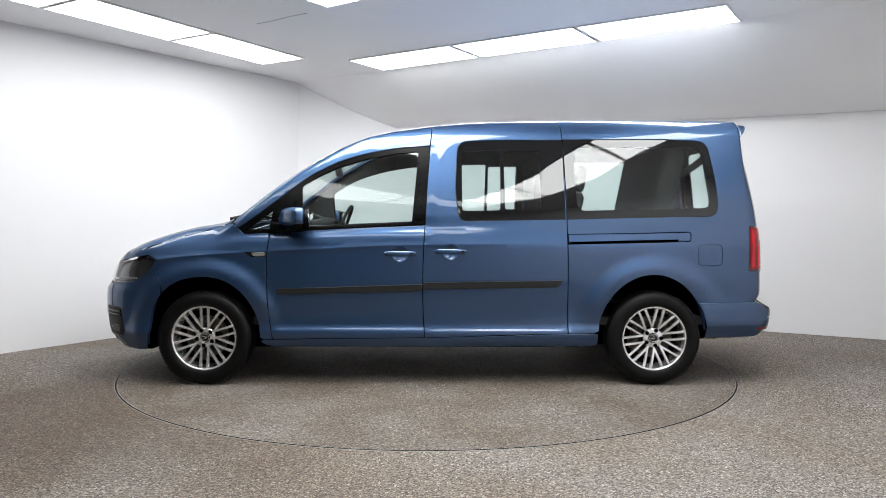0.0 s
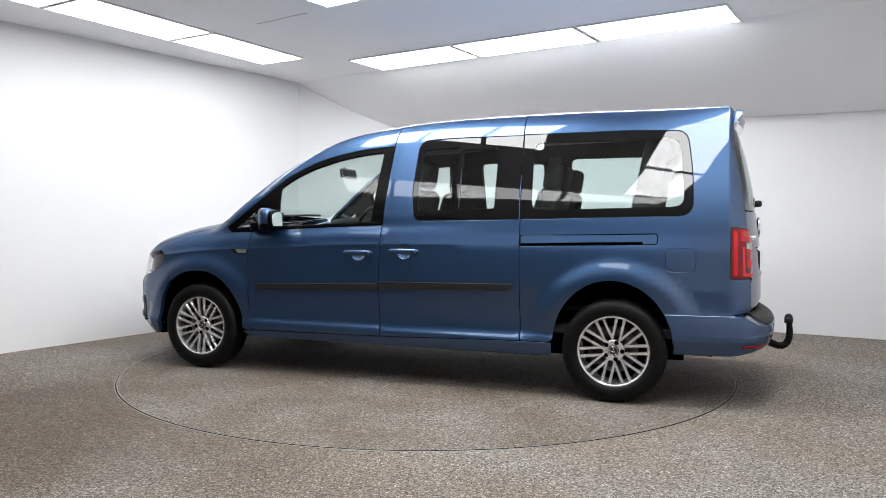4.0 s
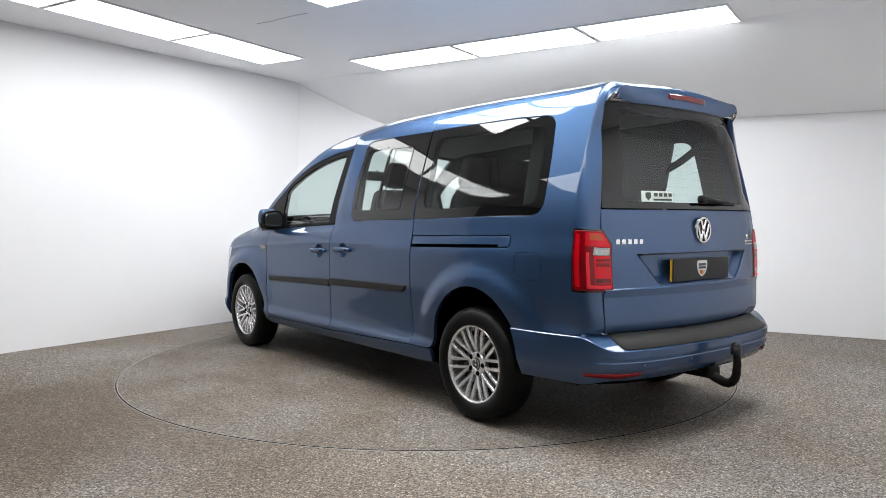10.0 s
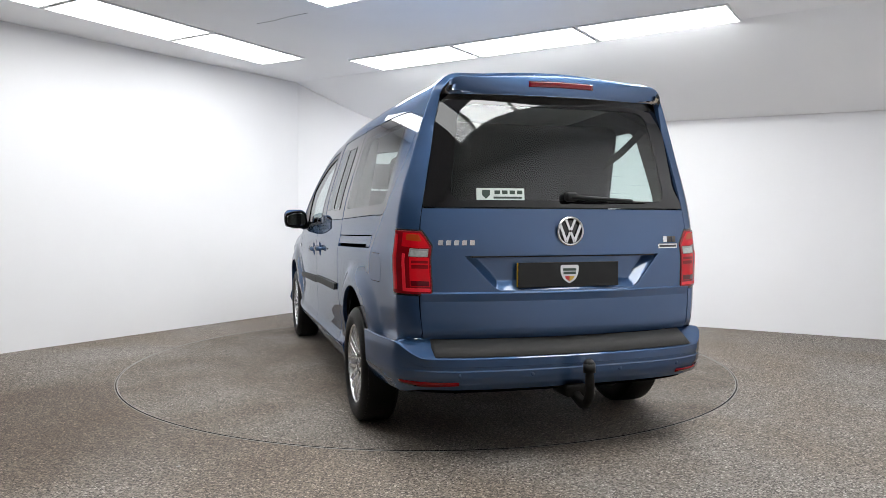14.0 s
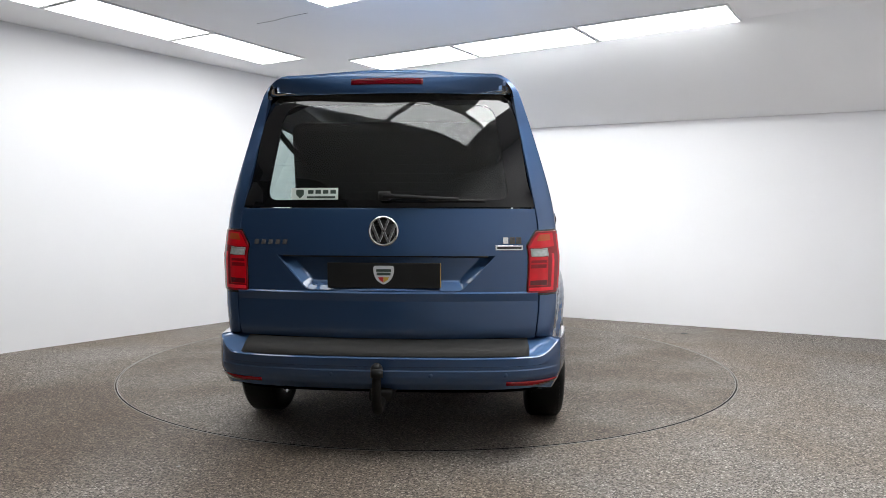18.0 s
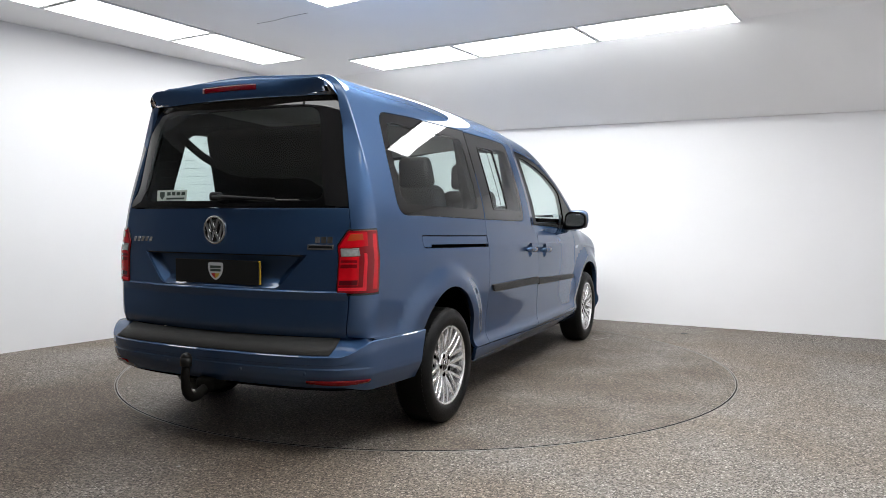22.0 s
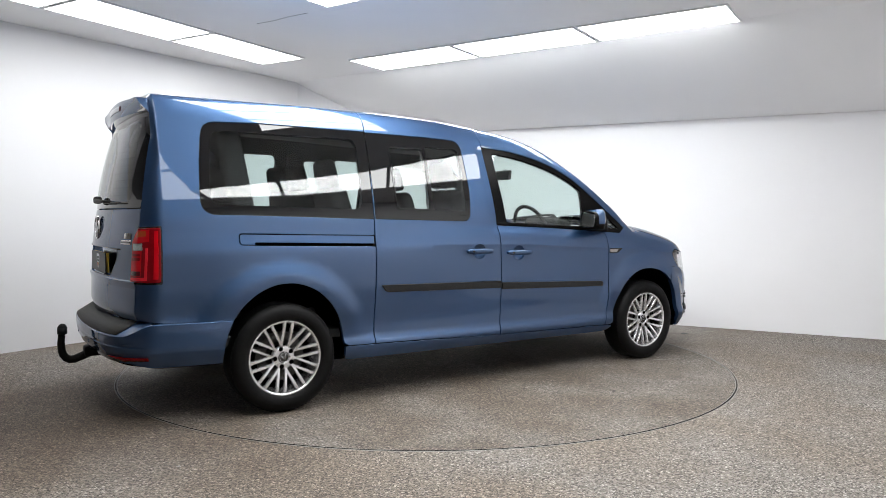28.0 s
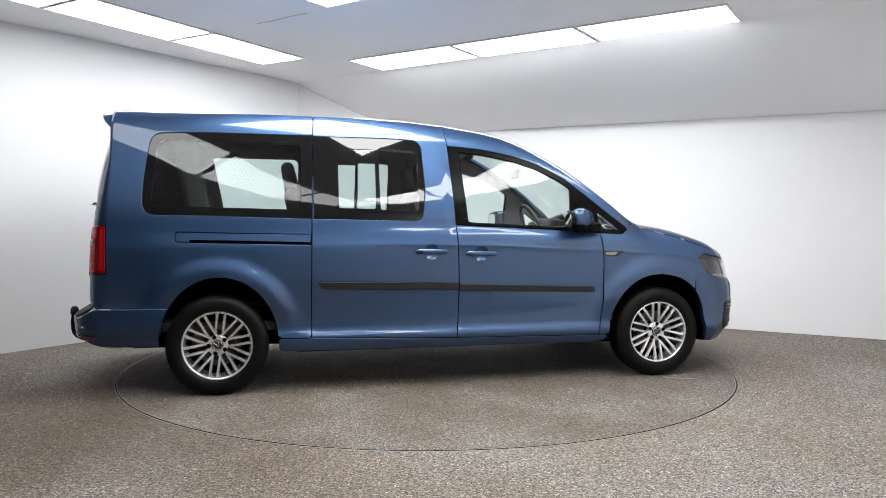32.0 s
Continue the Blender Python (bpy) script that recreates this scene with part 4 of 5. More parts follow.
def handle(door, cx, cz, s):
    """Pull handle over a round cup."""
    def bowl(u, v):
        p = Vector(skin(u, v))
        k = ((u - cx) / .056) ** 2 + ((v - cz) / .053) ** 2
        p.y -= .022 * max(0, 1 - k)
        return p
    panel("handle_cup", ellipse(cx, cz, .0555, .0525), PAINT, door, side=s, fn=bowl, off=-.002, thick=0, step=.007)
    bm = bmesh.new()
    n = 14
    rings = []
    for i in range(n + 1):
        t = i / n
        x = cx + .104 - .208 * t
        y0 = half(x, cz + .003)
        lift = .012 + .022 * math.sin(math.pi * min(1, max(0, (t - .02) / .96))) ** .5
        w = (.0155 + .003 * math.sin(math.pi * t)) * (1 if 0 < i < n else .55)
        th = .010 if 0 < i < n else .005
        c = Vector((x, y0 + lift, cz + .003 + .001 * t))
        rings.append([bm.verts.new((c + Vector((0, th * math.cos(a), w * math.sin(a)))) * Vector((1, s, 1))) for a in (k * math.tau / 12 for k in range(12))])
    for a, b in zip(rings, rings[1:]):
        for k in range(12):
            bm.faces.new((a[k], a[(k + 1) % 12], b[(k + 1) % 12], b[k]))
    bm.faces.new(rings[0])
    bm.faces.new(rings[-1])
    for x in (cx + .088, cx - .088):
        rbox(bm, (x, s * (half(x, cz) + .010), cz + .003), (.034, .030, .020), .005, seg=2)
    bmesh.ops.recalc_face_normals(bm, faces=bm.faces)
    h = part("door_handle", bm, PAINT, door, smooth=True)
    bm = bmesh.new()
    x = cx - .078
    rbox(bm, (x, s * (half(x, cz) + .0445), cz + .004), (.018, .004, .012), .0015, seg=2)
    part("lock_cover", bm, BLACK_GLOSS, h, "dark lock cover")


def mirror(door, s):
    """Door mirror: black foot and lower shell, blue cap, glass towards the rear."""
    def sweep(bm):
        # the front of the shell falls back towards its tip
        for v in bm.verts:
            o = min(1, max(0, (abs(v.co.y) - .865) / .175))
            v.co.x = .796 + (v.co.x - .796) * (1.22 - .74 * o ** 1.3)
    bm = bmesh.new()
    rbox(bm, (.93, s * .868, 1.055), (.17, .06, .070), .018, (0, 0, s * -6), 3)
    rbox(bm, (.885, s * .920, 1.048), (.13, .14, .045), .02, (0, 0, 0), 3)
    rbox(bm, (.885, s * .945, 1.074), (.145, .175, .075), .03, (0, 0, s * 6), 3)
    sweep(bm)
    part("mirror_foot", bm, SATIN_BLACK, door, "black mirror foot", smooth=True)
    bm = bmesh.new()
    rbox(bm, (.886, s * .948, 1.122), (.180, .190, .126), .045, (0, 0, s * 6), 5, taper=(.78, .93))
    sweep(bm)
    part("mirror_cap", bm, PAINT, door, "blue mirror cap", smooth=True)
    tilt = pose(.787, s * .943, 1.106, 0, 2, s * 7)
    face = lambda u, v: tilt @ Vector((0, u * s, v))
    frame_line = rounded([(-.092, -.068, .055), (.092, -.062, .045), (.095, .050, .055), (-.075, .068, .055)], 7)
    flip = s
    me = panel_mesh("mirror_surround", frame_line, lambda u, v: face(u, v) * Vector((1, flip, 1)), out_back, flip, (), .05, 0, .018, .006)
    part("mirror_surround", me, SATIN_BLACK, door, "black mirror surround")
    me = panel_mesh("mirror_glass", grow(frame_line, -.012), lambda u, v: face(u, v) * Vector((1, flip, 1)), out_back, flip, (), .05, .003, .004, .001)
    part("mirror_glass", me, MIRROR, door, "mirror glass")


def tail_light(car, s):
    lens = rounded([(.03, .764, .03), (1.26, .760, .012), (1.26, 1.004, .01), (1.06, 1.069, .01), (.05, 1.069, .03)])
    def fn(q, v):
        return corner(q, v) if q <= 1 else Vector(back(gate_edge(v).y - (q - 1) * .25, gate_edge(v).z))
    tl = part("tail_light", panel_mesh("tail_light", lens, fn, out_corner, s, (), .05, .001, .03), BLACK_GLOSS, car, "red rear lamp cluster with orange and white lenses")
    part("lamp_cover", panel_mesh("lamp_cover", rounded([(.10, .775, .03), (1.232, .771, .012), (1.232, .998, .01), (1.045, 1.059, .01), (.12, 1.059, .03)]), fn, out_corner, s, (), .05, .006, .012, .004), MID_RED, tl, "red lamp cover")
    pieces = (("marker_lens", [(.17, .79), (.33, .79), (.33, 1.045), (.19, 1.045)], RED_LENS, .0006, "bright red side field"),
              ("upper_lens", [(.52, .993), (1.215, .991), (1.11, 1.028), (1.02, 1.052), (.54, 1.053)], RED_LENS, .0006, "bright red upper field"),
              ("indicator_lens", [(.66, 1.022), (1.06, 1.021), (1.00, 1.046), (.68, 1.047)], ORANGE_LENS, .0014, "orange indicator lens"),
              ("reverse_lens", [(.79, .950), (1.19, .948), (1.19, .985), (.80, .986)], WHITE_LENS, .0010, "white reversing lamp lens"),
              ("reverse_bowl", [(.83, .955), (1.165, .953), (1.165, .979), (.84, .980)], GREY_LENS, .0016, "grey reversing lamp reflector"),
              ("brake_lens", [(.80, .804), (1.215, .801), (1.215, .938), (.82, .940)], RED_LENS, .0008, "bright red lamp field"),
              ("light_guide", [(.56, .783), (1.215, .780), (1.215, .792), (.66, .796), (.66, .960), (.58, .960)], BRIGHT_RED, .0012, "pale red light guide"),
              ("lamp_groove", [(.87, .909), (1.20, .907), (1.20, .921), (.87, .923)], MID_RED, .0014, "darker red lamp groove"),
              ("lamp_groove", [(.87, .884), (1.20, .882), (1.20, .898), (.87, .900)], MID_RED, .0014, "darker red lamp groove"),
              ("lamp_groove", [(.82, .806), (1.20, .804), (1.20, .824), (.82, .828)], DEEP_RED, .0014, "dark red lamp groove"))
    for name, pl, mat, off, lab in pieces:
        part(name, panel_mesh(name, rounded([(x, z, .006) for x, z in pl]), fn, out_corner, s, (), .05, .006 + off, .004), mat, tl, lab)


def build_back(car):
    # tailgate: lower skin with the plate recess, glass, spoiler
    def side_y(z):
        return gate_edge(z).y - .010
    zs = [.562 + (1.160 - .562) * i / 10 for i in range(11)]
    low = [(side_y(z), z) for z in zs]
    outer = low + [(-y, z) for y, z in low[::-1]]
    recess = rounded([(.515, .945, .008), (-.515, .945, .008), (-.365, .783, .03), (.365, .783, .03)])
    gate = panel("tailgate", outer, PAINT, car, fn=back, out=out_back, holes=[recess], step=.05, thick=.014)
    steps = ((.735, 0), (.750, .003), (.764, .0065), (.7705, .008), (.7720, .0075), (.7770, .0005), (.7785, -.001))
    def ridge(u, v):
        z, d = steps[round(v * 6)]
        x, y, z = back((1 - 2 * u) * (side_y(.768) - .002), z)
        return (x - d - .0006, y, z)
    o = part("crease_line", face_out(sheet(ridge, 40, 6, 1)), PAINT, gate, smooth=True)
    o.data.set_sharp_from_angle(angle=radians(20))
    def dish(u, v):
        x, y, z = back(u, v)
        ds = ((.515 - abs(u)) * .162 - (.945 - v) * .15) / .2208
        d = max(0, min(v - .783, ds) + .004)
        return (x + .006 + .046 * min(1, d / .050), y, z)
    panel("plate_recess", grow(recess, .006), PAINT, gate, fn=dish, out=out_back, off=0, thick=0, step=.009)
    bm = bmesh.new()
    rbox(bm, (-2.308, 0, .940), (.030, .96, .008), .003, seg=2)
    part("grip_strip", bm, BLACK_PLASTIC, gate, "dark grip strip over the plate")
    for sd in (1, -1):
        def seal(u, v):
            h = .57 + (top_v(CORNER_X) - .57) * v
            e = gate_edge(h)
            c = Vector((-2.0, 0, min(e.z, 1.2)))
            p = e + (c - e).normalized() * .05 + Vector((.012, 0, 0))
            w = Vector((0, e.y, max(0, e.z - 1.5) * 2)).normalized()
            return p + w * (.055 * (.5 - u)) 
        part("gate_seal", sheet(seal, 2, 40, sd), DARK, car, "black rubber tailgate seal", smooth=True)
    # plate with yellow edges and a black cover
    bm = bmesh.new()
    rbox(bm, (-2.334, 0, .853), (.008, .526, .113), .003, seg=2)
    pl = part("number_plate", bm, PLATE_YELLOW, gate, "yellow plate under a black cover")
    bm = bmesh.new()
    rbox(bm, (-2.3485, 0, .853), (.006, .524, .116), .002, seg=2)
    part("plate_cover", bm, PLATE_BLACK, pl, "black cover plate")
    shield = [(-.047, .897), (.047, .897), (.047, .864), (.034, .832), (0, .809), (-.034, .832), (-.047, .864)]
    flat = lambda u, v: (-2.3525, u, v)
    panel("shield", rounded([(a, b, .012) for a, b in shield]), SILVER, pl, fn=flat, out=out_back, thick=.0015, step=.05, label="silver shield emblem")
    flat2 = lambda u, v: (-2.3538, u, v)
    for z, w in ((.876, .034), (.860, .032)):
        panel("emblem_bar", [(-w, z - .006), (w, z - .006), (w, z + .006), (-w, z + .006)], STICKER_DARK, pl, fn=flat2, out=out_back, thick=.001, step=.05)
    panel("emblem_field", [(-.026, .845), (.000, .845), (.000, .820), (-.018, .832)], GOLD, pl, fn=flat2, out=out_back, thick=.001, step=.05)
    panel("emblem_field", [(.001, .845), (.026, .845), (.018, .832), (.001, .820)], RED_PRINT, pl, fn=flat2, out=out_back, thick=.001, step=.05)
    # rear window
    zs = [1.168 + (1.715 - 1.168) * i / 8 for i in range(9)]
    edge = [(side_y(z), z) for z in zs]
    outer = edge + [(-y, z) for y, z in edge[::-1]]
    pane = rounded([(.575, 1.200, .06), (.500, 1.655, .08), (-.500, 1.655, .08), (-.575, 1.200, .06)])
    panel("rear_window", outer, BLACK_GLOSS, gate, fn=back_glass, out=out_back, holes=[pane], off=.001, thick=.010, bevel=.0004, step=.06, label="black-bordered rear window")
    g = panel("window_pane", pane, DARK_GLASS, gate, fn=back_glass, out=out_back, off=.001, thick=0, step=.08)
    g.visible_shadow = False
    for k in range(9):
        z = 1.24 + k * .042
        w = .57 - (z - 1.2) * .17
        panel("heater_wire", [(w, z), (-w, z), (-w, z + .0008), (w, z + .0008)], GREY_PLASTIC, gate, fn=back_glass, out=out_back, off=-.005, thick=0, step=.2)
    # sticker in the window, its print as plain bars
    st = panel("window_sticker", [(.447, 1.202), (.219, 1.202), (.219, 1.256), (.447, 1.256)], STICKER, gate, fn=back_glass, out=out_back, off=.003, thick=.001, step=.08, label="pale printed window sticker")
    for i in range(4):
        y = .363 - i * .036
        panel("print_bar", [(y, 1.229), (y - .026, 1.229), (y - .026, 1.246), (y, 1.246)], STICKER_DARK, st, fn=back_glass, out=out_back, off=.0048, thick=.0004, step=.05)
    panel("print_bar", [(.368, 1.208), (.232, 1.208), (.232, 1.217), (.368, 1.217)], STICKER_DARK, st, fn=back_glass, out=out_back, off=.0048, thick=.0004, step=.05)
    panel("print_shield", rounded([(.422, 1.248, .006), (.384, 1.248, .006), (.384, 1.225), (.403, 1.207), (.422, 1.225)]), STICKER_DARK, st, fn=back_glass, out=out_back, off=.0048, thick=.0004, step=.05)
    # wiper
    bm = bmesh.new()
    rbox(bm, (-2.349, -.005, 1.219), (.045, .060, .044), .014, seg=3)
    tube(bm, [(-2.361, .0, 1.218), (-2.370, -.10, 1.213), (-2.359, -.22, 1.208), (-2.331, -.345, 1.204)], [.013, .011, .009, .007], 8)
    wp = part("rear_wiper", bm, BLACK_PLASTIC, gate, "black rear wiper", smooth=True)
    bm = bmesh.new()
    tube(bm, [(-2.343, -.20, 1.199), (-2.331, -.33, 1.199), (-2.312, -.47, 1.199)], .004, 6)
    part("wiper_blade", bm, STEEL, wp)
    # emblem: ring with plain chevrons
    bx = rear_x(1.056) - .004
    bm = bmesh.new()
    lathe(bm, [(.0005, .004), (.055, .004), (.058, .0)], 40)
    bmesh.ops.rotate(bm, verts=bm.verts, cent=(0, 0, 0), matrix=Matrix.Rotation(radians(90), 3, "Z"))
    bmesh.ops.translate(bm, verts=bm.verts, vec=(bx, 0, 1.056))
    bigger = Matrix.Translation((bx, 0, 1.057)) @ Matrix.Diagonal((1, 1.1, 1.1, 1)) @ Matrix.Translation((-bx, 0, -1.056))
    bmesh.ops.transform(bm, matrix=bigger, verts=bm.verts)
    bmesh.ops.recalc_face_normals(bm, faces=bm.faces)
    em = part("round_emblem", bm, BLACK_GLOSS, gate, "round chrome and black emblem", smooth=True)
    bm = bmesh.new()
    lathe(bm, [(.0535, .002), (.0545, .011), (.0590, .013), (.0632, .010), (.0645, .0)], 48)
    bmesh.ops.rotate(bm, verts=bm.verts, cent=(0, 0, 0), matrix=Matrix.Rotation(radians(90), 3, "Z"))
    bmesh.ops.translate(bm, verts=bm.verts, vec=(bx, 0, 1.056))
    for sg in (-1, 1):
        rbox(bm, (bx - .007, sg * .012, 1.083), (.006, .012, .052), .002, (sg * -22, 0, 0), 2)
        rbox(bm, (bx - .007, sg * .034, 1.048), (.006, .0135, .080), .002, (sg * -22, 0, 0), 2)
        rbox(bm, (bx - .007, sg * .011, 1.030), (.006, .012, .050), .002, (sg * 22, 0, 0), 2)
    bmesh.ops.transform(bm, matrix=bigger, verts=bm.verts)
    bmesh.ops.recalc_face_normals(bm, faces=bm.faces)
    part("emblem_ring", bm, CHROME, em, smooth=False)
    # model lettering and engine badge as plain chrome bars
    for i in range(5):
        y = .630 - i * .036
        panel("badge_bar", [(y, .993), (y - .021, .993), (y - .024, 1.015), (y - .004, 1.015)], CHROME, gate, fn=back, out=out_back, off=.002, thick=.003, step=.05)
    for i in range(3):
        y = -.548 - i * .030
        panel("badge_bar", [(y, 1.000), (y - .022, 1.000), (y - .022, 1.028), (y, 1.028)], CHROME if i == 0 else STEEL, gate, fn=back, out=out_back, off=.004, thick=.004, step=.05)
    panel("badge_bar", [(-.513, .970), (-.638, .970), (-.638, .991), (-.513, .991)], CHROME, gate, fn=back, out=out_back, off=.004, thick=.004, step=.05)
    panel("badge_bar", [(-.520, .976), (-.631, .976), (-.631, .985), (-.520, .985)], BLACK_GLOSS, gate, fn=back, out=out_back, off=.006, thick=.002, step=.05)
    # spoiler
    vt = top_v(CORNER_X)
    low = 1.704
    def sp(u, v):
        k = 2 * u - 1
        e = gate_edge(vt - (vt - low) * abs(k) ** 1.25)
        e.y = math.copysign(e.y, k)
        h = min(1, max(0, (e.z - low) / .138)) ** .5
        l = Vector(back(e.y, low - .002))
        e += Vector((-.004, 0, -.001))
        pts = []
        pts.append(e + Vector((.022, 0, 0)) + Vector((0, -e.y, 1.45 - e.z)).normalized() * .014)
        for f, b in ((.004, .002), (.015, .042), (.04, .066), (.085, .073), (.40, .075), (.75, .069), (.96, .060), (1, .052), (1, .002)):
            p = e.lerp(l, f)
            pts.append(Vector((p.x - b * h, p.y, p.z)))
        t = v * (len(pts) - 1)
        i = min(int(t), len(pts) - 2)
        f = t - i
        p0, p1, p2, p3 = (pts[max(0, min(len(pts) - 1, i + d))] for d in (-1, 0, 1, 2))
        return 0.5 * ((2 * p1) + (p2 - p0) * f + (2 * p0 - 5 * p1 + 4 * p2 - p3) * f * f + (3 * p1 - p0 - 3 * p2 + p3) * f ** 3)
    bm = sheet(sp, 64, 30, 1)
    bmesh.ops.recalc_face_normals(bm, faces=bm.faces)
    face_out(bm)
    part("spoiler", bm, PAINT, gate, smooth=True)
    def lamp_strip(u, v):
        y = .17 - .34 * u
        a, b = 0.5, 1.0
        for _ in range(24):
            c = (a + b) / 2
            if sp(c, .52).y > abs(y):
                b = c
            else:
                a = c
        q = sp(a if y > 0 else 1 - a, .535 + .085 * v)
        return Vector((q.x - .0012, y, q.z))
    part("high_brake_light", sheet(lamp_strip, 20, 4, 1, thick=.002), DEEP_RED, gate, "red high-level brake light", smooth=True)


def bumper_path(u):
    """Plan of the rear bumper, u from 0 (left wheel) to 1 (right wheel)."""
    t = abs(u - .5) * 2
    s = 1 if u < .5 else -1
    # corner points: straight rear, rounded corner, side
    pts = [(-2.452, 0.0), (-2.446, .20), (-2.432, .40), (-2.402, .58), (-2.345, .715), (-2.245, .812), (-2.12, .846), (-1.98, .869), (-1.858, .884)]
    k = t * (len(pts) - 1)
    i = min(int(k), len(pts) - 2)
    f = k - i
    p0, p1, p2, p3 = (Vector(pts[max(0, min(len(pts) - 1, i + d))] if i + d >= 0 else (pts[1][0], -pts[1][1])) for d in (-1, 0, 1, 2))
    q = 0.5 * ((2 * p1) + (p2 - p0) * f + (2 * p0 - 5 * p1 + 4 * p2 - p3) * f * f + (3 * p1 - p0 - 3 * p2 + p3) * f ** 3)
    return Vector((q.x, q.y * s)), t


def build_rear_bumper(car):
    def section(v, t):
        """Outward offset and height down the bumper's face."""
        side = min(1, max(0, (t - .49) / .17))
        side = side * side * (3 - 2 * side)
        top = .490 + .063 * side
        pts = [(-.004 - .008 * side, top), (.001 - .008 * side, top - .004), (.000 - .004 * side, top - .040), (-.004, .448), (-.005 + .001 * side, .434), (-.002 - .002 * side, .428), (-.006, .400), (-.018, .370), (-.045, .338 - .02 * side), (-.10, .328 - .026 * side)]
        k = v * (len(pts) - 1)
        i = min(int(k), len(pts) - 2)
        f = k - i
        return pts[i][0] + (pts[i + 1][0] - pts[i][0]) * f, pts[i][1] + (pts[i + 1][1] - pts[i][1]) * f
    def place(u, off, z):
        p, t = bumper_path(u)
        a, b = bumper_path(max(0, u - .004))[0], bumper_path(min(1, u + .004))[0]
        d = (b - a).normalized()
        n = Vector((d.y, -d.x))
        if n.dot(p + Vector((1.4, 0))) < 0:
            n = -n
        # the ends follow the wheel arch
        w = max(0, (t - .86) / .14)
        arch = ARCH_R[0] - ARCH_R[2] * math.sqrt(max(0, 1 - ((z - ARCH_R[1]) / ARCH_R[3]) ** 2))
        return (p.x + n.x * off + w * (arch + 1.853), p.y + n.y * off, z)
    def face(u, v):
        t = abs(u - .5) * 2
        off, z = section(v, t)
        return place(u, off, z)
    bm = sheet(face, 90, 36, 1, thick=0)
    bmesh.ops.recalc_face_normals(bm, faces=bm.faces)
    face_out(bm)
    bp = part("rear_bumper", bm, PAINT, car, smooth=True)
    bp.data.set_sharp_from_angle(angle=radians(26))
    def ledge(u, v):
        u2 = .5 + (u - .5) * .985
        t = abs(u2 - .5) * 2
        off, z = section(0, t)
        side = min(1, max(0, (t - .60) / .12))
        rise = min(1, max(0, (t - .54) / .16))
        rise = rise * rise * (3 - 2 * rise)
        depth = (.104 * (1 - side) + .085 * side) + .06 * rise * (1 - rise)
        return place(u2, off - depth * v, z + (.066 * (1 - rise) + .004 * rise) * v)
    bm = sheet(lambda u, v: ledge(u, v), 60, 3, 1)
    face_out(bm)
    part("bumper_shoulder", bm, PAINT, bp, smooth=True)
    def pad(u, v):
        u2 = .5 + (u - .5) * (.455 + .055 * v)
        p = Vector(ledge(.5 + (u2 - .5) / .985, .03 + .97 * v))
        return p + Vector((-.002, 0, .004))
    bm = sheet(pad, 40, 2, 1, thick=.003)
    part("step_pad", bm, PAD_PLASTIC, bp, "mid grey grained step pad", smooth=True)
    for s in (0, 1):
        def refl(u, v):
            t0, t1 = .365, .635
            t = t0 + (t1 - t0) * u
            uu = .5 + (t / 2) * (1 if s else -1)
            p = Vector(place(uu, -.010 - .010 * v, .378 - .024 * v * (1 - .35 * abs(2 * u - 1))))
            return p
        bm = sheet(refl, 14, 2, 1, thick=.004)
        bmesh.ops.recalc_face_normals(bm, faces=bm.faces)
        part("reflector", bm, MID_RED, bp, "red bumper reflector", smooth=True)
    for t in (-.36, -.14, .14, .36):
        p = Vector(place(.5 + t / 2, -.0040, .411))
        bm = bmesh.new()
        lathe(bm, [(.0005, .0012), (.0095, .0012), (.0105, -.001)], 18)
        bmesh.ops.rotate(bm, verts=bm.verts, cent=(0, 0, 0), matrix=Matrix.Rotation(radians(90 - 30 * t), 3, "Z"))
        bmesh.ops.translate(bm, verts=bm.verts, vec=p + Vector((.0005, 0, 0)))
        part("parking_sensor", bm, PAINT, bp, smooth=True)
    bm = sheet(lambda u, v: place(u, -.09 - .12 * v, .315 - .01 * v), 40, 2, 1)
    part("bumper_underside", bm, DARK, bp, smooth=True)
    # tow bar
    bm = bmesh.new()
    rbox(bm, (-2.36, 0, .315), (.16, .11, .06), .015, seg=2)
    tube(bm, [(-2.38, 0, .315), (-2.44, 0, .288), (-2.49, 0, .270), (-2.515, 0, .270), (-2.535, 0, .281), (-2.549, 0, .300), (-2.557, 0, .326), (-2.560, 0, .375), (-2.556, 0, .415), (-2.553, 0, .440)], [.026, .025, .024, .024, .023, .023, .022, .021, .019, .015], 14)
    tb = part("tow_bar", bm, TOW_STEEL, car, "worn black steel tow bar", smooth=True)
    bm = bmesh.new()
    bmesh.ops.create_uvsphere(bm, u_segments=20, v_segments=14, radius=.025, matrix=Matrix.Translation((-2.552, 0, .462)))
    tube(bm, [(-2.553, 0, .425), (-2.552, 0, .465)], .0275, 18)
    part("tow_ball_cap", bm, BLACK_PLASTIC, tb, "black rubber tow ball cap", smooth=True)


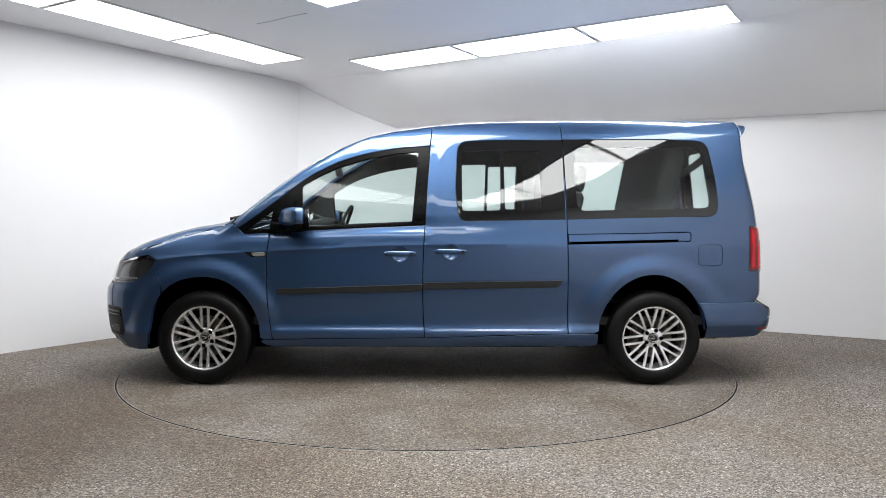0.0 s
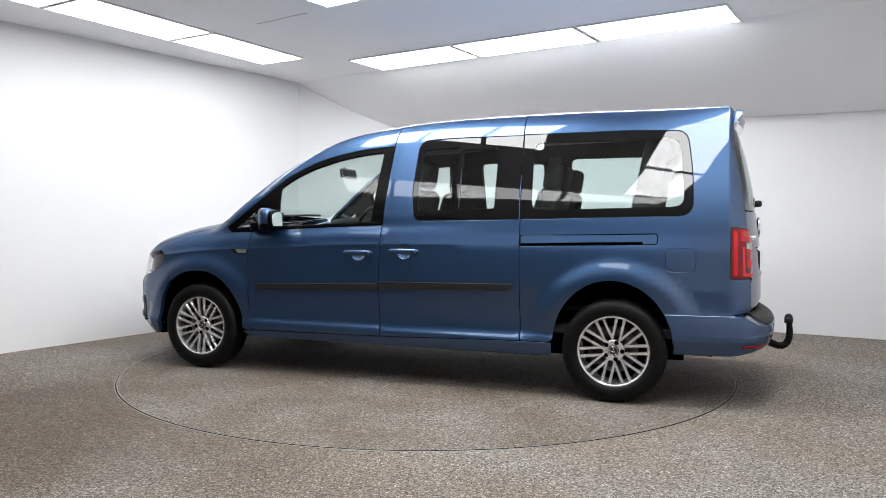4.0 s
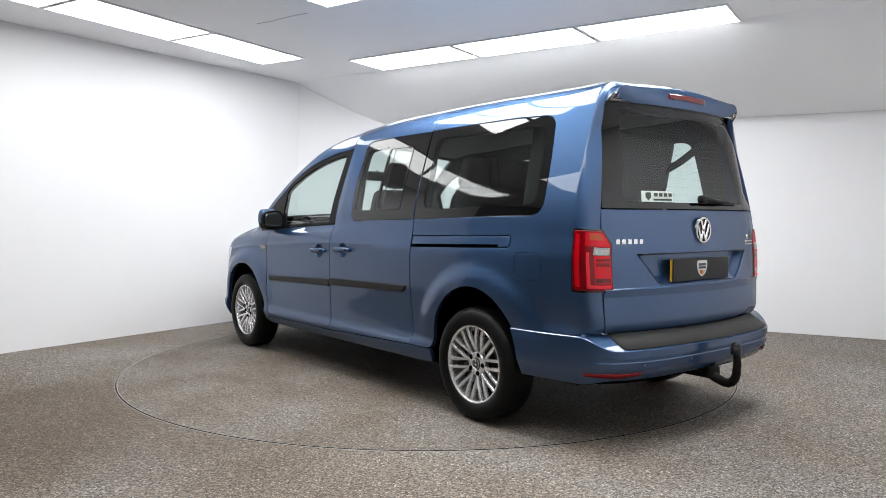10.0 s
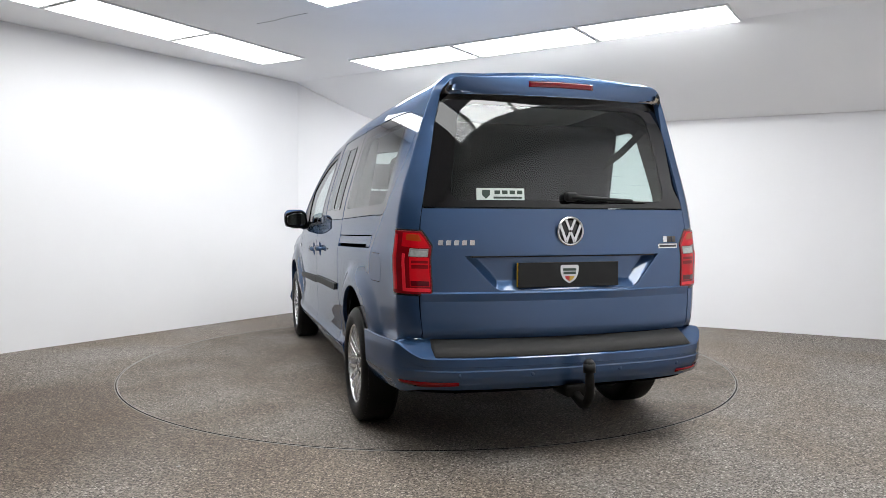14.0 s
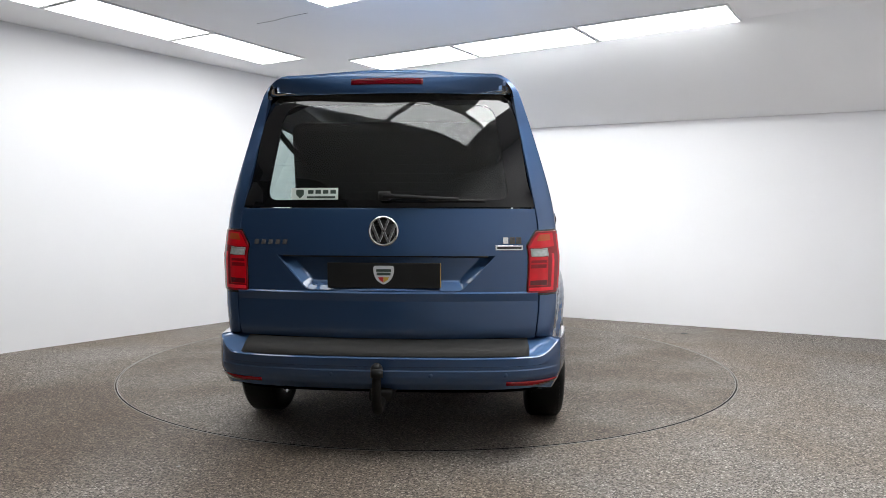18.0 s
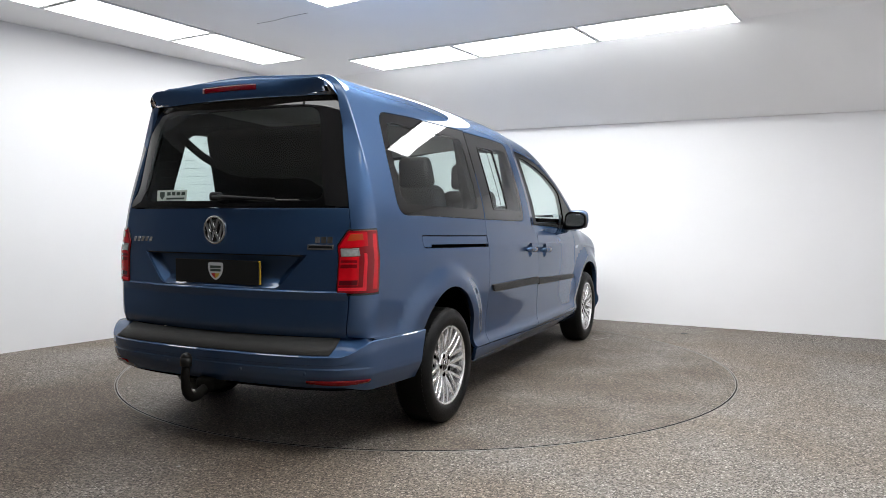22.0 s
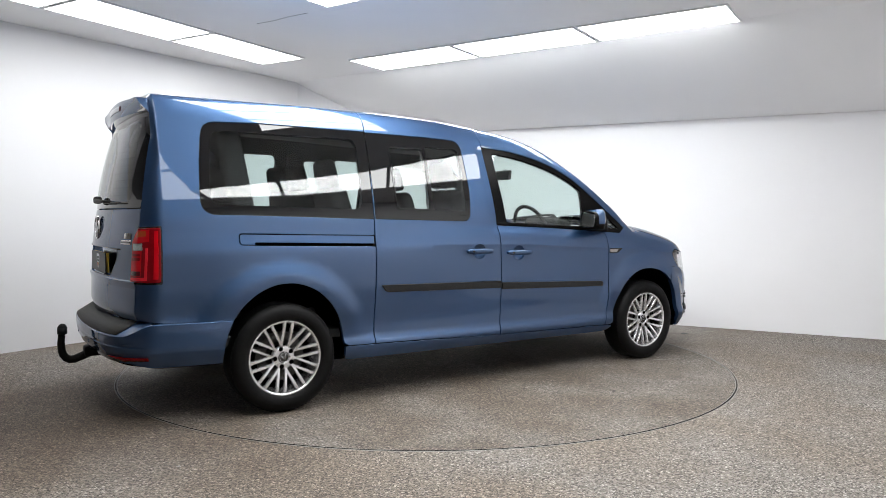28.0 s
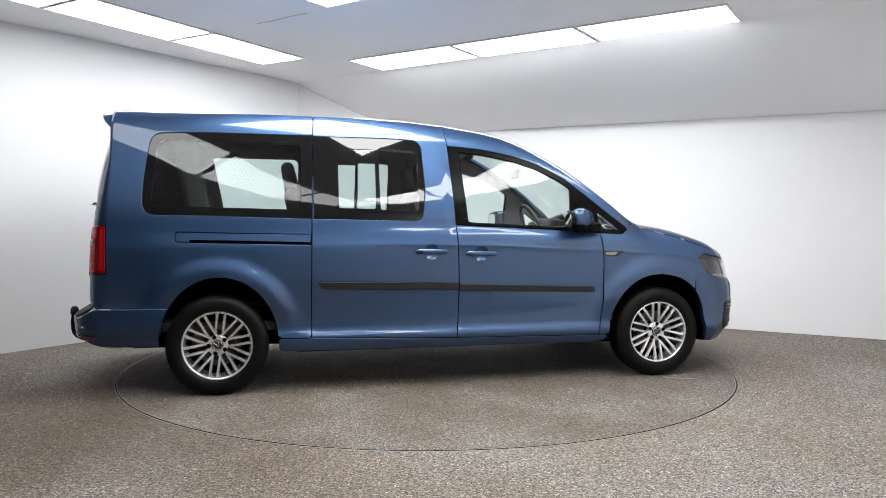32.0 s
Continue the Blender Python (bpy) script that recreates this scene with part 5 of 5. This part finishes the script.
def build_front(car):
    # nose: bumper swept round the front in plan
    def place(a, z, grow_by=0.0):
        """a: 0 at the wheel arch, 90 in the middle of the nose."""
        xn = nose(z)
        x = 1.75 + (xn - 1.75) * math.sin(a) ** (2 / 2.6)
        y = half(x, z)
        return Vector((x + grow_by * math.sin(a), y + grow_by * math.cos(a), z))
    def ang(x, z):
        u = min(1, max(0, (x - 1.75) / (nose(z) - 1.75)))
        return math.asin(u ** 1.3)
    for s in (1, -1):
        edge = [p for p in arch_run(ARCH_F, 50, 20, 24) if p[0] > 1.7815] + [(1.851, .45), (1.864, .37), (1.880, .27), (1.890, .240)]
        foot = [(1.95, .232), (2.05, .228), (2.15, .228), (2.20, .230)]
        tip = [(2.20, .3), (2.20, .4), (2.20, .5), (2.20, .6), (2.20, .662), (2.05, .676), (1.985, .686), (1.913, .7230), (1.803, .7255), (1.7815, .687)]
        bp = part("front_bumper", panel_mesh("front_bumper", edge + foot + tip, skin, out_side, s, (), .035, 0, .03, .003), PAINT, car)
        def face(u, v):
            z = .230 + (.662 - .230) * v
            a0 = ang(2.185, z)
            return place(a0 + (math.pi / 2 - a0) * u, z, .0025)
        bm = sheet(face, 16, 22, s)
        bmesh.ops.recalc_face_normals(bm, faces=bm.faces)
        face_out(bm)
        part("bumper_nose", bm, PAINT, bp, smooth=True)
        def upper(u, v):
            z = .672 + (.790 - .672) * v
            a0 = ang(2.225, z)
            return place(a0 + (math.pi / 2 - a0) * u, z, -.012)
        bm = sheet(upper, 16, 6, s)
        part("grille", bm, BLACK_GLOSS, car, "black grille between the headlights", smooth=True)
        lens = [(1.818, .838), (1.868, .8605)] + LAMP_TOP[1:] + rounded([(2.245, .735, .01), (2.215, .668, .02), (2.05, .682), (1.985, .692, .02), (1.918, .7275, .02), (1.858, .775)])
        lamp_face = skin
        hl = part("headlight", panel_mesh("headlight", grow(lens, .004), lamp_face, out_nose, s, (), .03, -.035, 0), LAMP_INNER, car, "dark headlight with a clear cover")
        cover = part("cover", panel_mesh("cover", lens, lamp_face, out_nose, s, (), .03, .0, .012, .003), LENS_GLASS, hl, "clear headlight cover")
        cover.visible_shadow = False
        bar = rounded([(1.97, .705, .004), (2.20, .690, .004), (2.20, .700, .004), (1.97, .716, .004)])
        part("light_strip", panel_mesh("light_strip", bar, lamp_face, out_nose, s, (), .03, -.012, .004), WHITE_LENS, hl, "pale light strip")
        bm = bmesh.new()
        lathe(bm, [(.0005, -.005), (.015, .0), (.026, .010), (.030, .014)], 24)
        bmesh.ops.transform(bm, matrix=pose(2.05, s * .70, .742, 0, 0, -35 if s > 0 else 215), verts=bm.verts)
        part("reflector_bowl", bm, CHROME, hl, "chrome lamp bowl", smooth=True)
        grille = rounded([(2.085, .440, .01), (2.095, .505, .01), (2.24, .510, .01), (2.24, .32, .01), (2.10, .318, .01), (2.055, .355, .02)])
        fg = part("fog_grille", panel_mesh("fog_grille", grille, lamp_face, out_nose, s, (), .03, .004, .006), BLACK_PLASTIC, bp, "black lower grille")
        for z in (.455, .478):
            part("grille_bar", panel_mesh("grille_bar", [(2.09, z), (2.24, z), (2.24, z + .008), (2.09, z + .008)], lamp_face, out_nose, s, (), .04, .012, .008), BLACK_GLOSS, fg)
        part("fog_lamp", panel_mesh("fog_lamp", rounded([(2.085, .350, .006), (2.09, .385, .01), (2.16, .388, .01), (2.16, .350, .01)]), lamp_face, out_nose, s, (), .03, .012, .004), STEEL, bp, "dull fog lamp")
        part("chrome_strip", panel_mesh("chrome_strip", [(2.07, .322), (2.24, .318), (2.24, .328), (2.07, .332)], lamp_face, out_nose, s, (), .03, .010, .006), BLACK_GLOSS, bp)
        part("bumper_lip", sheet(lambda u, v: place(ang(1.86, .24) + (math.pi / 2 - ang(1.86, .24)) * u, .238, -.01 - .12 * v), 20, 2, s), DARK, bp, smooth=True)


def out_nose(p):
    return Vector((0.4 + max(0, p.x - 1.9) * 2, p.y * 1.4, 0))


# ---------------------------------------------------------------- cabin
def build_cabin(car):
    bm = bmesh.new()
    rbox(bm, (-.35, 0, .42), (3.1, 1.56, .06), .01, seg=1)
    rbox(bm, (-1.5, 0, .47), (1.1, .96, .14), .01, seg=1)
    part("cabin_floor", bm, TRIM, car, "dark cabin carpet")
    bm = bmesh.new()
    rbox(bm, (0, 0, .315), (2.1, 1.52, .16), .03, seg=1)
    # thin unseen pans, added to block light and deepen the floor shade
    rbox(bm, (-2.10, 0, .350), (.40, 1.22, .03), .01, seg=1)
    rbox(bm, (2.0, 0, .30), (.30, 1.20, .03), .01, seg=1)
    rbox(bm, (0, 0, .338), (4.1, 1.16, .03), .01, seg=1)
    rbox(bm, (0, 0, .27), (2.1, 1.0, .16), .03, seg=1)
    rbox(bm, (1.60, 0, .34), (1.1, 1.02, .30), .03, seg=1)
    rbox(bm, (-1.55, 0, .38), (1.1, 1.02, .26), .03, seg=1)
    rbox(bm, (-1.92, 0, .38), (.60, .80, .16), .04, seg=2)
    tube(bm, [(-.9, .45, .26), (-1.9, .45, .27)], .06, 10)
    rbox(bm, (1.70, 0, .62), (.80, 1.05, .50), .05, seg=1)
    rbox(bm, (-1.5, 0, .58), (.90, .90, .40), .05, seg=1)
    part("underbody", bm, DARK, car, "dark underbody with pans added to deepen the floor shade")

    def seat(x, y, w, kind, lab):
        bm = bmesh.new()
        rbox(bm, (x + .08, y, .70), (.52, w, .16), .05, (0, -6, 0), 3)
        rbox(bm, (x + .06, y, .54), (.40, w * .8, .20), .02, seg=1)
        st = part(kind, bm, FABRIC, car, lab, smooth=True)
        bm = bmesh.new()
        rbox(bm, (x - .235, y, 1.00), (.16, w * .96, .66), .06, (0, -15, 0), 4, taper=(.8, .86))
        part("backrest", bm, FABRIC, st, smooth=True)
        return st

    def rest(st, x, y, w=.26, z=1.425):
        bm = bmesh.new()
        rbox(bm, (x, y, z), (.10, w, .19), .04, (0, -12, 0), 4, taper=(.85, .86))
        part("headrest", bm, FABRIC, st, smooth=True)
        bm = bmesh.new()
        for s in (-1, 1):
            tube(bm, [(x - .005, y + s * .06, z - .20), (x, y + s * .06, z - .05)], .006, 6)
        part("headrest_post", bm, CHROME, st, smooth=True)

    for s in (1, -1):
        st = seat(.22, s * .37, .50, "front_seat", "charcoal fabric front seat")
        rest(st, -.115, s * .37)
    st = seat(-.72, .26, .78, "rear_bench", "charcoal fabric bench seat")
    rest(st, -1.055, .46, .24, 1.40)
    rest(st, -1.055, .07, .24, 1.40)
    st = seat(-.72, -.43, .42, "rear_seat", "charcoal fabric folding seat")
    rest(st, -1.055, -.43, .24, 1.40)
    bm = bmesh.new()
    rbox(bm, (-1.40, 0, .86), (.50, 1.18, .16), .05, (0, -6, 0), 3)
    st = part("third_row_bench", bm, FABRIC, car, "tall charcoal fabric third-row bench", smooth=True)
    bm = bmesh.new()
    rbox(bm, (-1.655, 0, 1.23), (.15, 1.18, .82), .05, (0, -11, 0), 4)
    part("backrest", bm, FABRIC, st, smooth=True)
    for s in (1, -1):
        bm = bmesh.new()
        n = 10
        rows = []
        for i in range(n + 1):
            t = i / n
            c = Vector((-1.97 + .24 * t, s * (.63 - .13 * t), 1.60 - .195 * t - .02 * math.sin(math.pi * t)))
            rows.append([bm.verts.new(c + Vector((0.018, 0, .018 * 1.0)) * k + Vector((0, s * .002 * j, 0))) for k in (-1, 1) for j in (0, 1)])
        for a, b in zip(rows, rows[1:]):
            for i, j in ((0, 2), (2, 3), (3, 1), (1, 0)):
                bm.faces.new((a[i], a[j], b[j], b[i]))
        part("seat_belt", bm, BLACK_PLASTIC, st, "black seat belt")
    # dashboard, wheel, inner mirror
    bm = bmesh.new()
    rbox(bm, (1.02, 0, .90), (.50, 1.50, .30), .09, (0, 4, 0), 4)
    rbox(bm, (.90, -.37, 1.06), (.20, .38, .10), .04, (0, 10, 0), 3)
    part("dashboard", bm, TRIM, car, "dark grey dashboard", smooth=True)
    bm = bmesh.new()
    pts = [(0, .185 * math.cos(k * math.tau / 28), .185 * math.sin(k * math.tau / 28)) for k in range(29)]
    tube(bm, pts, .015, 8, caps=False)
    rbox(bm, (.01, 0, -.01), (.05, .15, .12), .03, seg=3)
    for a in (0, 180, 270):
        c, s2 = math.cos(radians(a)), math.sin(radians(a))
        tube(bm, [(.005, .05 * c, .05 * s2), (0, .18 * c, .18 * s2)], .014, 6)
    tube(bm, [(.02, 0, 0), (.25, 0, -.02)], .03, 8)
    bmesh.ops.transform(bm, matrix=pose(.735, -.37, 1.04, 0, -24, 0), verts=bm.verts)
    part("steering_wheel", bm, BLACK_PLASTIC, car, "black steering wheel", smooth=True)
    bm = bmesh.new()
    rbox(bm, (.715, 0, 1.472), (.03, .25, .08), .014, (0, 8, 0), 3)
    tube(bm, [(.73, 0, 1.49), (.755, 0, 1.525)], .010, 6)
    part("inner_mirror", bm, BLACK_PLASTIC, car, "black inner mirror", smooth=True)
    # pillars inside
    for s in (1, -1):
        bm = bmesh.new()
        tube(bm, [(-.03, s * .74, .75), (-.02, s * .69, 1.2), (-.03, s * .62, 1.62)], .045, 8)
        tube(bm, [(-.85, s * .75, .75), (-.85, s * .71, 1.2), (-.85, s * .64, 1.62)], .05, 8)
        part("inner_pillar", bm, TRIM, car, smooth=True)


def build_wipers(car):
    for y0, y1 in ((.62, .02), (-.02, -.60)):
        bm = bmesh.new()
        pts = []
        for i in range(7):
            y = y0 + (y1 - y0) * i / 6
            pts.append((1.36 - .05 * i / 6, y, 1.100 + .018 * (1 - (y / .7) ** 2) + .012 + .02 * i / 6))
        tube(bm, pts, .009, 8)
        rbox(bm, (1.365, y0, 1.108), (.05, .035, .025), .008, seg=2)
        part("wiper", bm, BLACK_PLASTIC, car, "black windscreen wiper", smooth=True)


def build_van():
    car = new("people_carrier_van")
    tagged(car, "metallic blue long-wheelbase people carrier van standing on the turntable", "car")
    for s in (1, -1):
        build_side(car, s)
    build_back(car)
    build_rear_bumper(car)
    build_front(car)
    build_cabin(car)
    build_wipers(car)
    build_wheels(car)
    return car


def build_turntable():
    root = new("turntable")
    tagged(root, "round turning platform of brown-grey gravel flush with the floor", "turntable")
    bm = bmesh.new()
    n = 160
    rim = [bm.verts.new((DISC_R * math.cos(k * math.tau / n), DISC_R * math.sin(k * math.tau / n), 0)) for k in range(n)]
    low = [bm.verts.new((v.co.x, v.co.y, -.04)) for v in rim]
    bm.faces.new(rim)
    for k in range(n):
        bm.faces.new((rim[k], low[k], low[(k + 1) % n], rim[(k + 1) % n]))
    part("platform", bm, DISC, root)
    bm = bmesh.new()
    prof = ((DISC_R - .005, 0.0008), (DISC_R - .002, 0.003), (DISC_R + .002, 0.0035))
    rr = [[bm.verts.new((r * math.cos(k * math.tau / n), r * math.sin(k * math.tau / n), z)) for k in range(n)] for r, z in prof]
    for r0, r1 in zip(rr, rr[1:]):
        for k in range(n):
            bm.faces.new((r0[k], r1[k], r1[(k + 1) % n], r0[(k + 1) % n]))
    part("edge_band", bm, RING_METAL, root, "thin worn metal edge", smooth=True)
    # outer wall coloured black to stand for the shade in the groove
    bm = bmesh.new()
    rr = [[bm.verts.new((r * math.cos(k * math.tau / n), r * math.sin(k * math.tau / n), z)) for k in range(n)] for r, z in ((DISC_R + .002, .0035), (DISC_R + .0035, .0015), (DISC_R + .0035, -.03))]
    for r0, r1 in zip(rr, rr[1:]):
        for k in range(n):
            bm.faces.new((r0[k], r1[k], r1[(k + 1) % n], r0[(k + 1) % n]))
    part("groove_shade", bm, RUBBER, root, "black band giving the edge groove its shade", smooth=True)
    bm = bmesh.new()
    rbox(bm, (1.612, -0.988, .0012), (.222, .006, .0012), 0, (0, 0, -26), 1)
    part("floor_mark", bm, PALE_MARK, root, "thin pale scratch line")
    return root


def build_marks():
    bm = bmesh.new()
    rbox(bm, (-1.12, -2.46, .003), (.018, .009, .005), .003, (0, 0, 25), 1)
    tagged(part("floor_chip", bm, PALE_MARK, None), "small pale chip lying on the gravel floor", "chip")
    bm = bmesh.new()
    lathe(bm, [(.0005, 0), (.030, 0), (.034, -.003)], 18)
    bmesh.ops.rotate(bm, verts=bm.verts, cent=(0, 0, 0), matrix=Matrix.Rotation(radians(90), 3, "X"))
    bmesh.ops.translate(bm, verts=bm.verts, vec=(2.48, 1.30, .004))
    bmesh.ops.recalc_face_normals(bm, faces=bm.faces)
    crack = bmesh.new()
    tube(crack, [(-1.41, .36, CEIL), (-1.25, .262, CEIL), (-1.10, .135, CEIL), (-.94, .03, CEIL)], .0022, 6)
    tagged(part("trim_ceiling_joint", crack, GREY_PLASTIC, None), "thin grey hairline joint in the white ceiling", "joint", kind="structure")
    tagged(part("floor_stud", bm, BLACK_PLASTIC, None), "small dark round stud on the gravel floor", "stud")


build_room()
build_marks()
van = build_van()
platform = build_turntable()


def motions():
    walk(van, [(t, pose(0, 0, 0, 0, 0, a) @ pose(-0.013, -0.005, 0)) for t, a in TURN])
    walk(platform, [(t, pose(0, 0, 0, 0, 0, a)) for t, a in TURN])


motions()
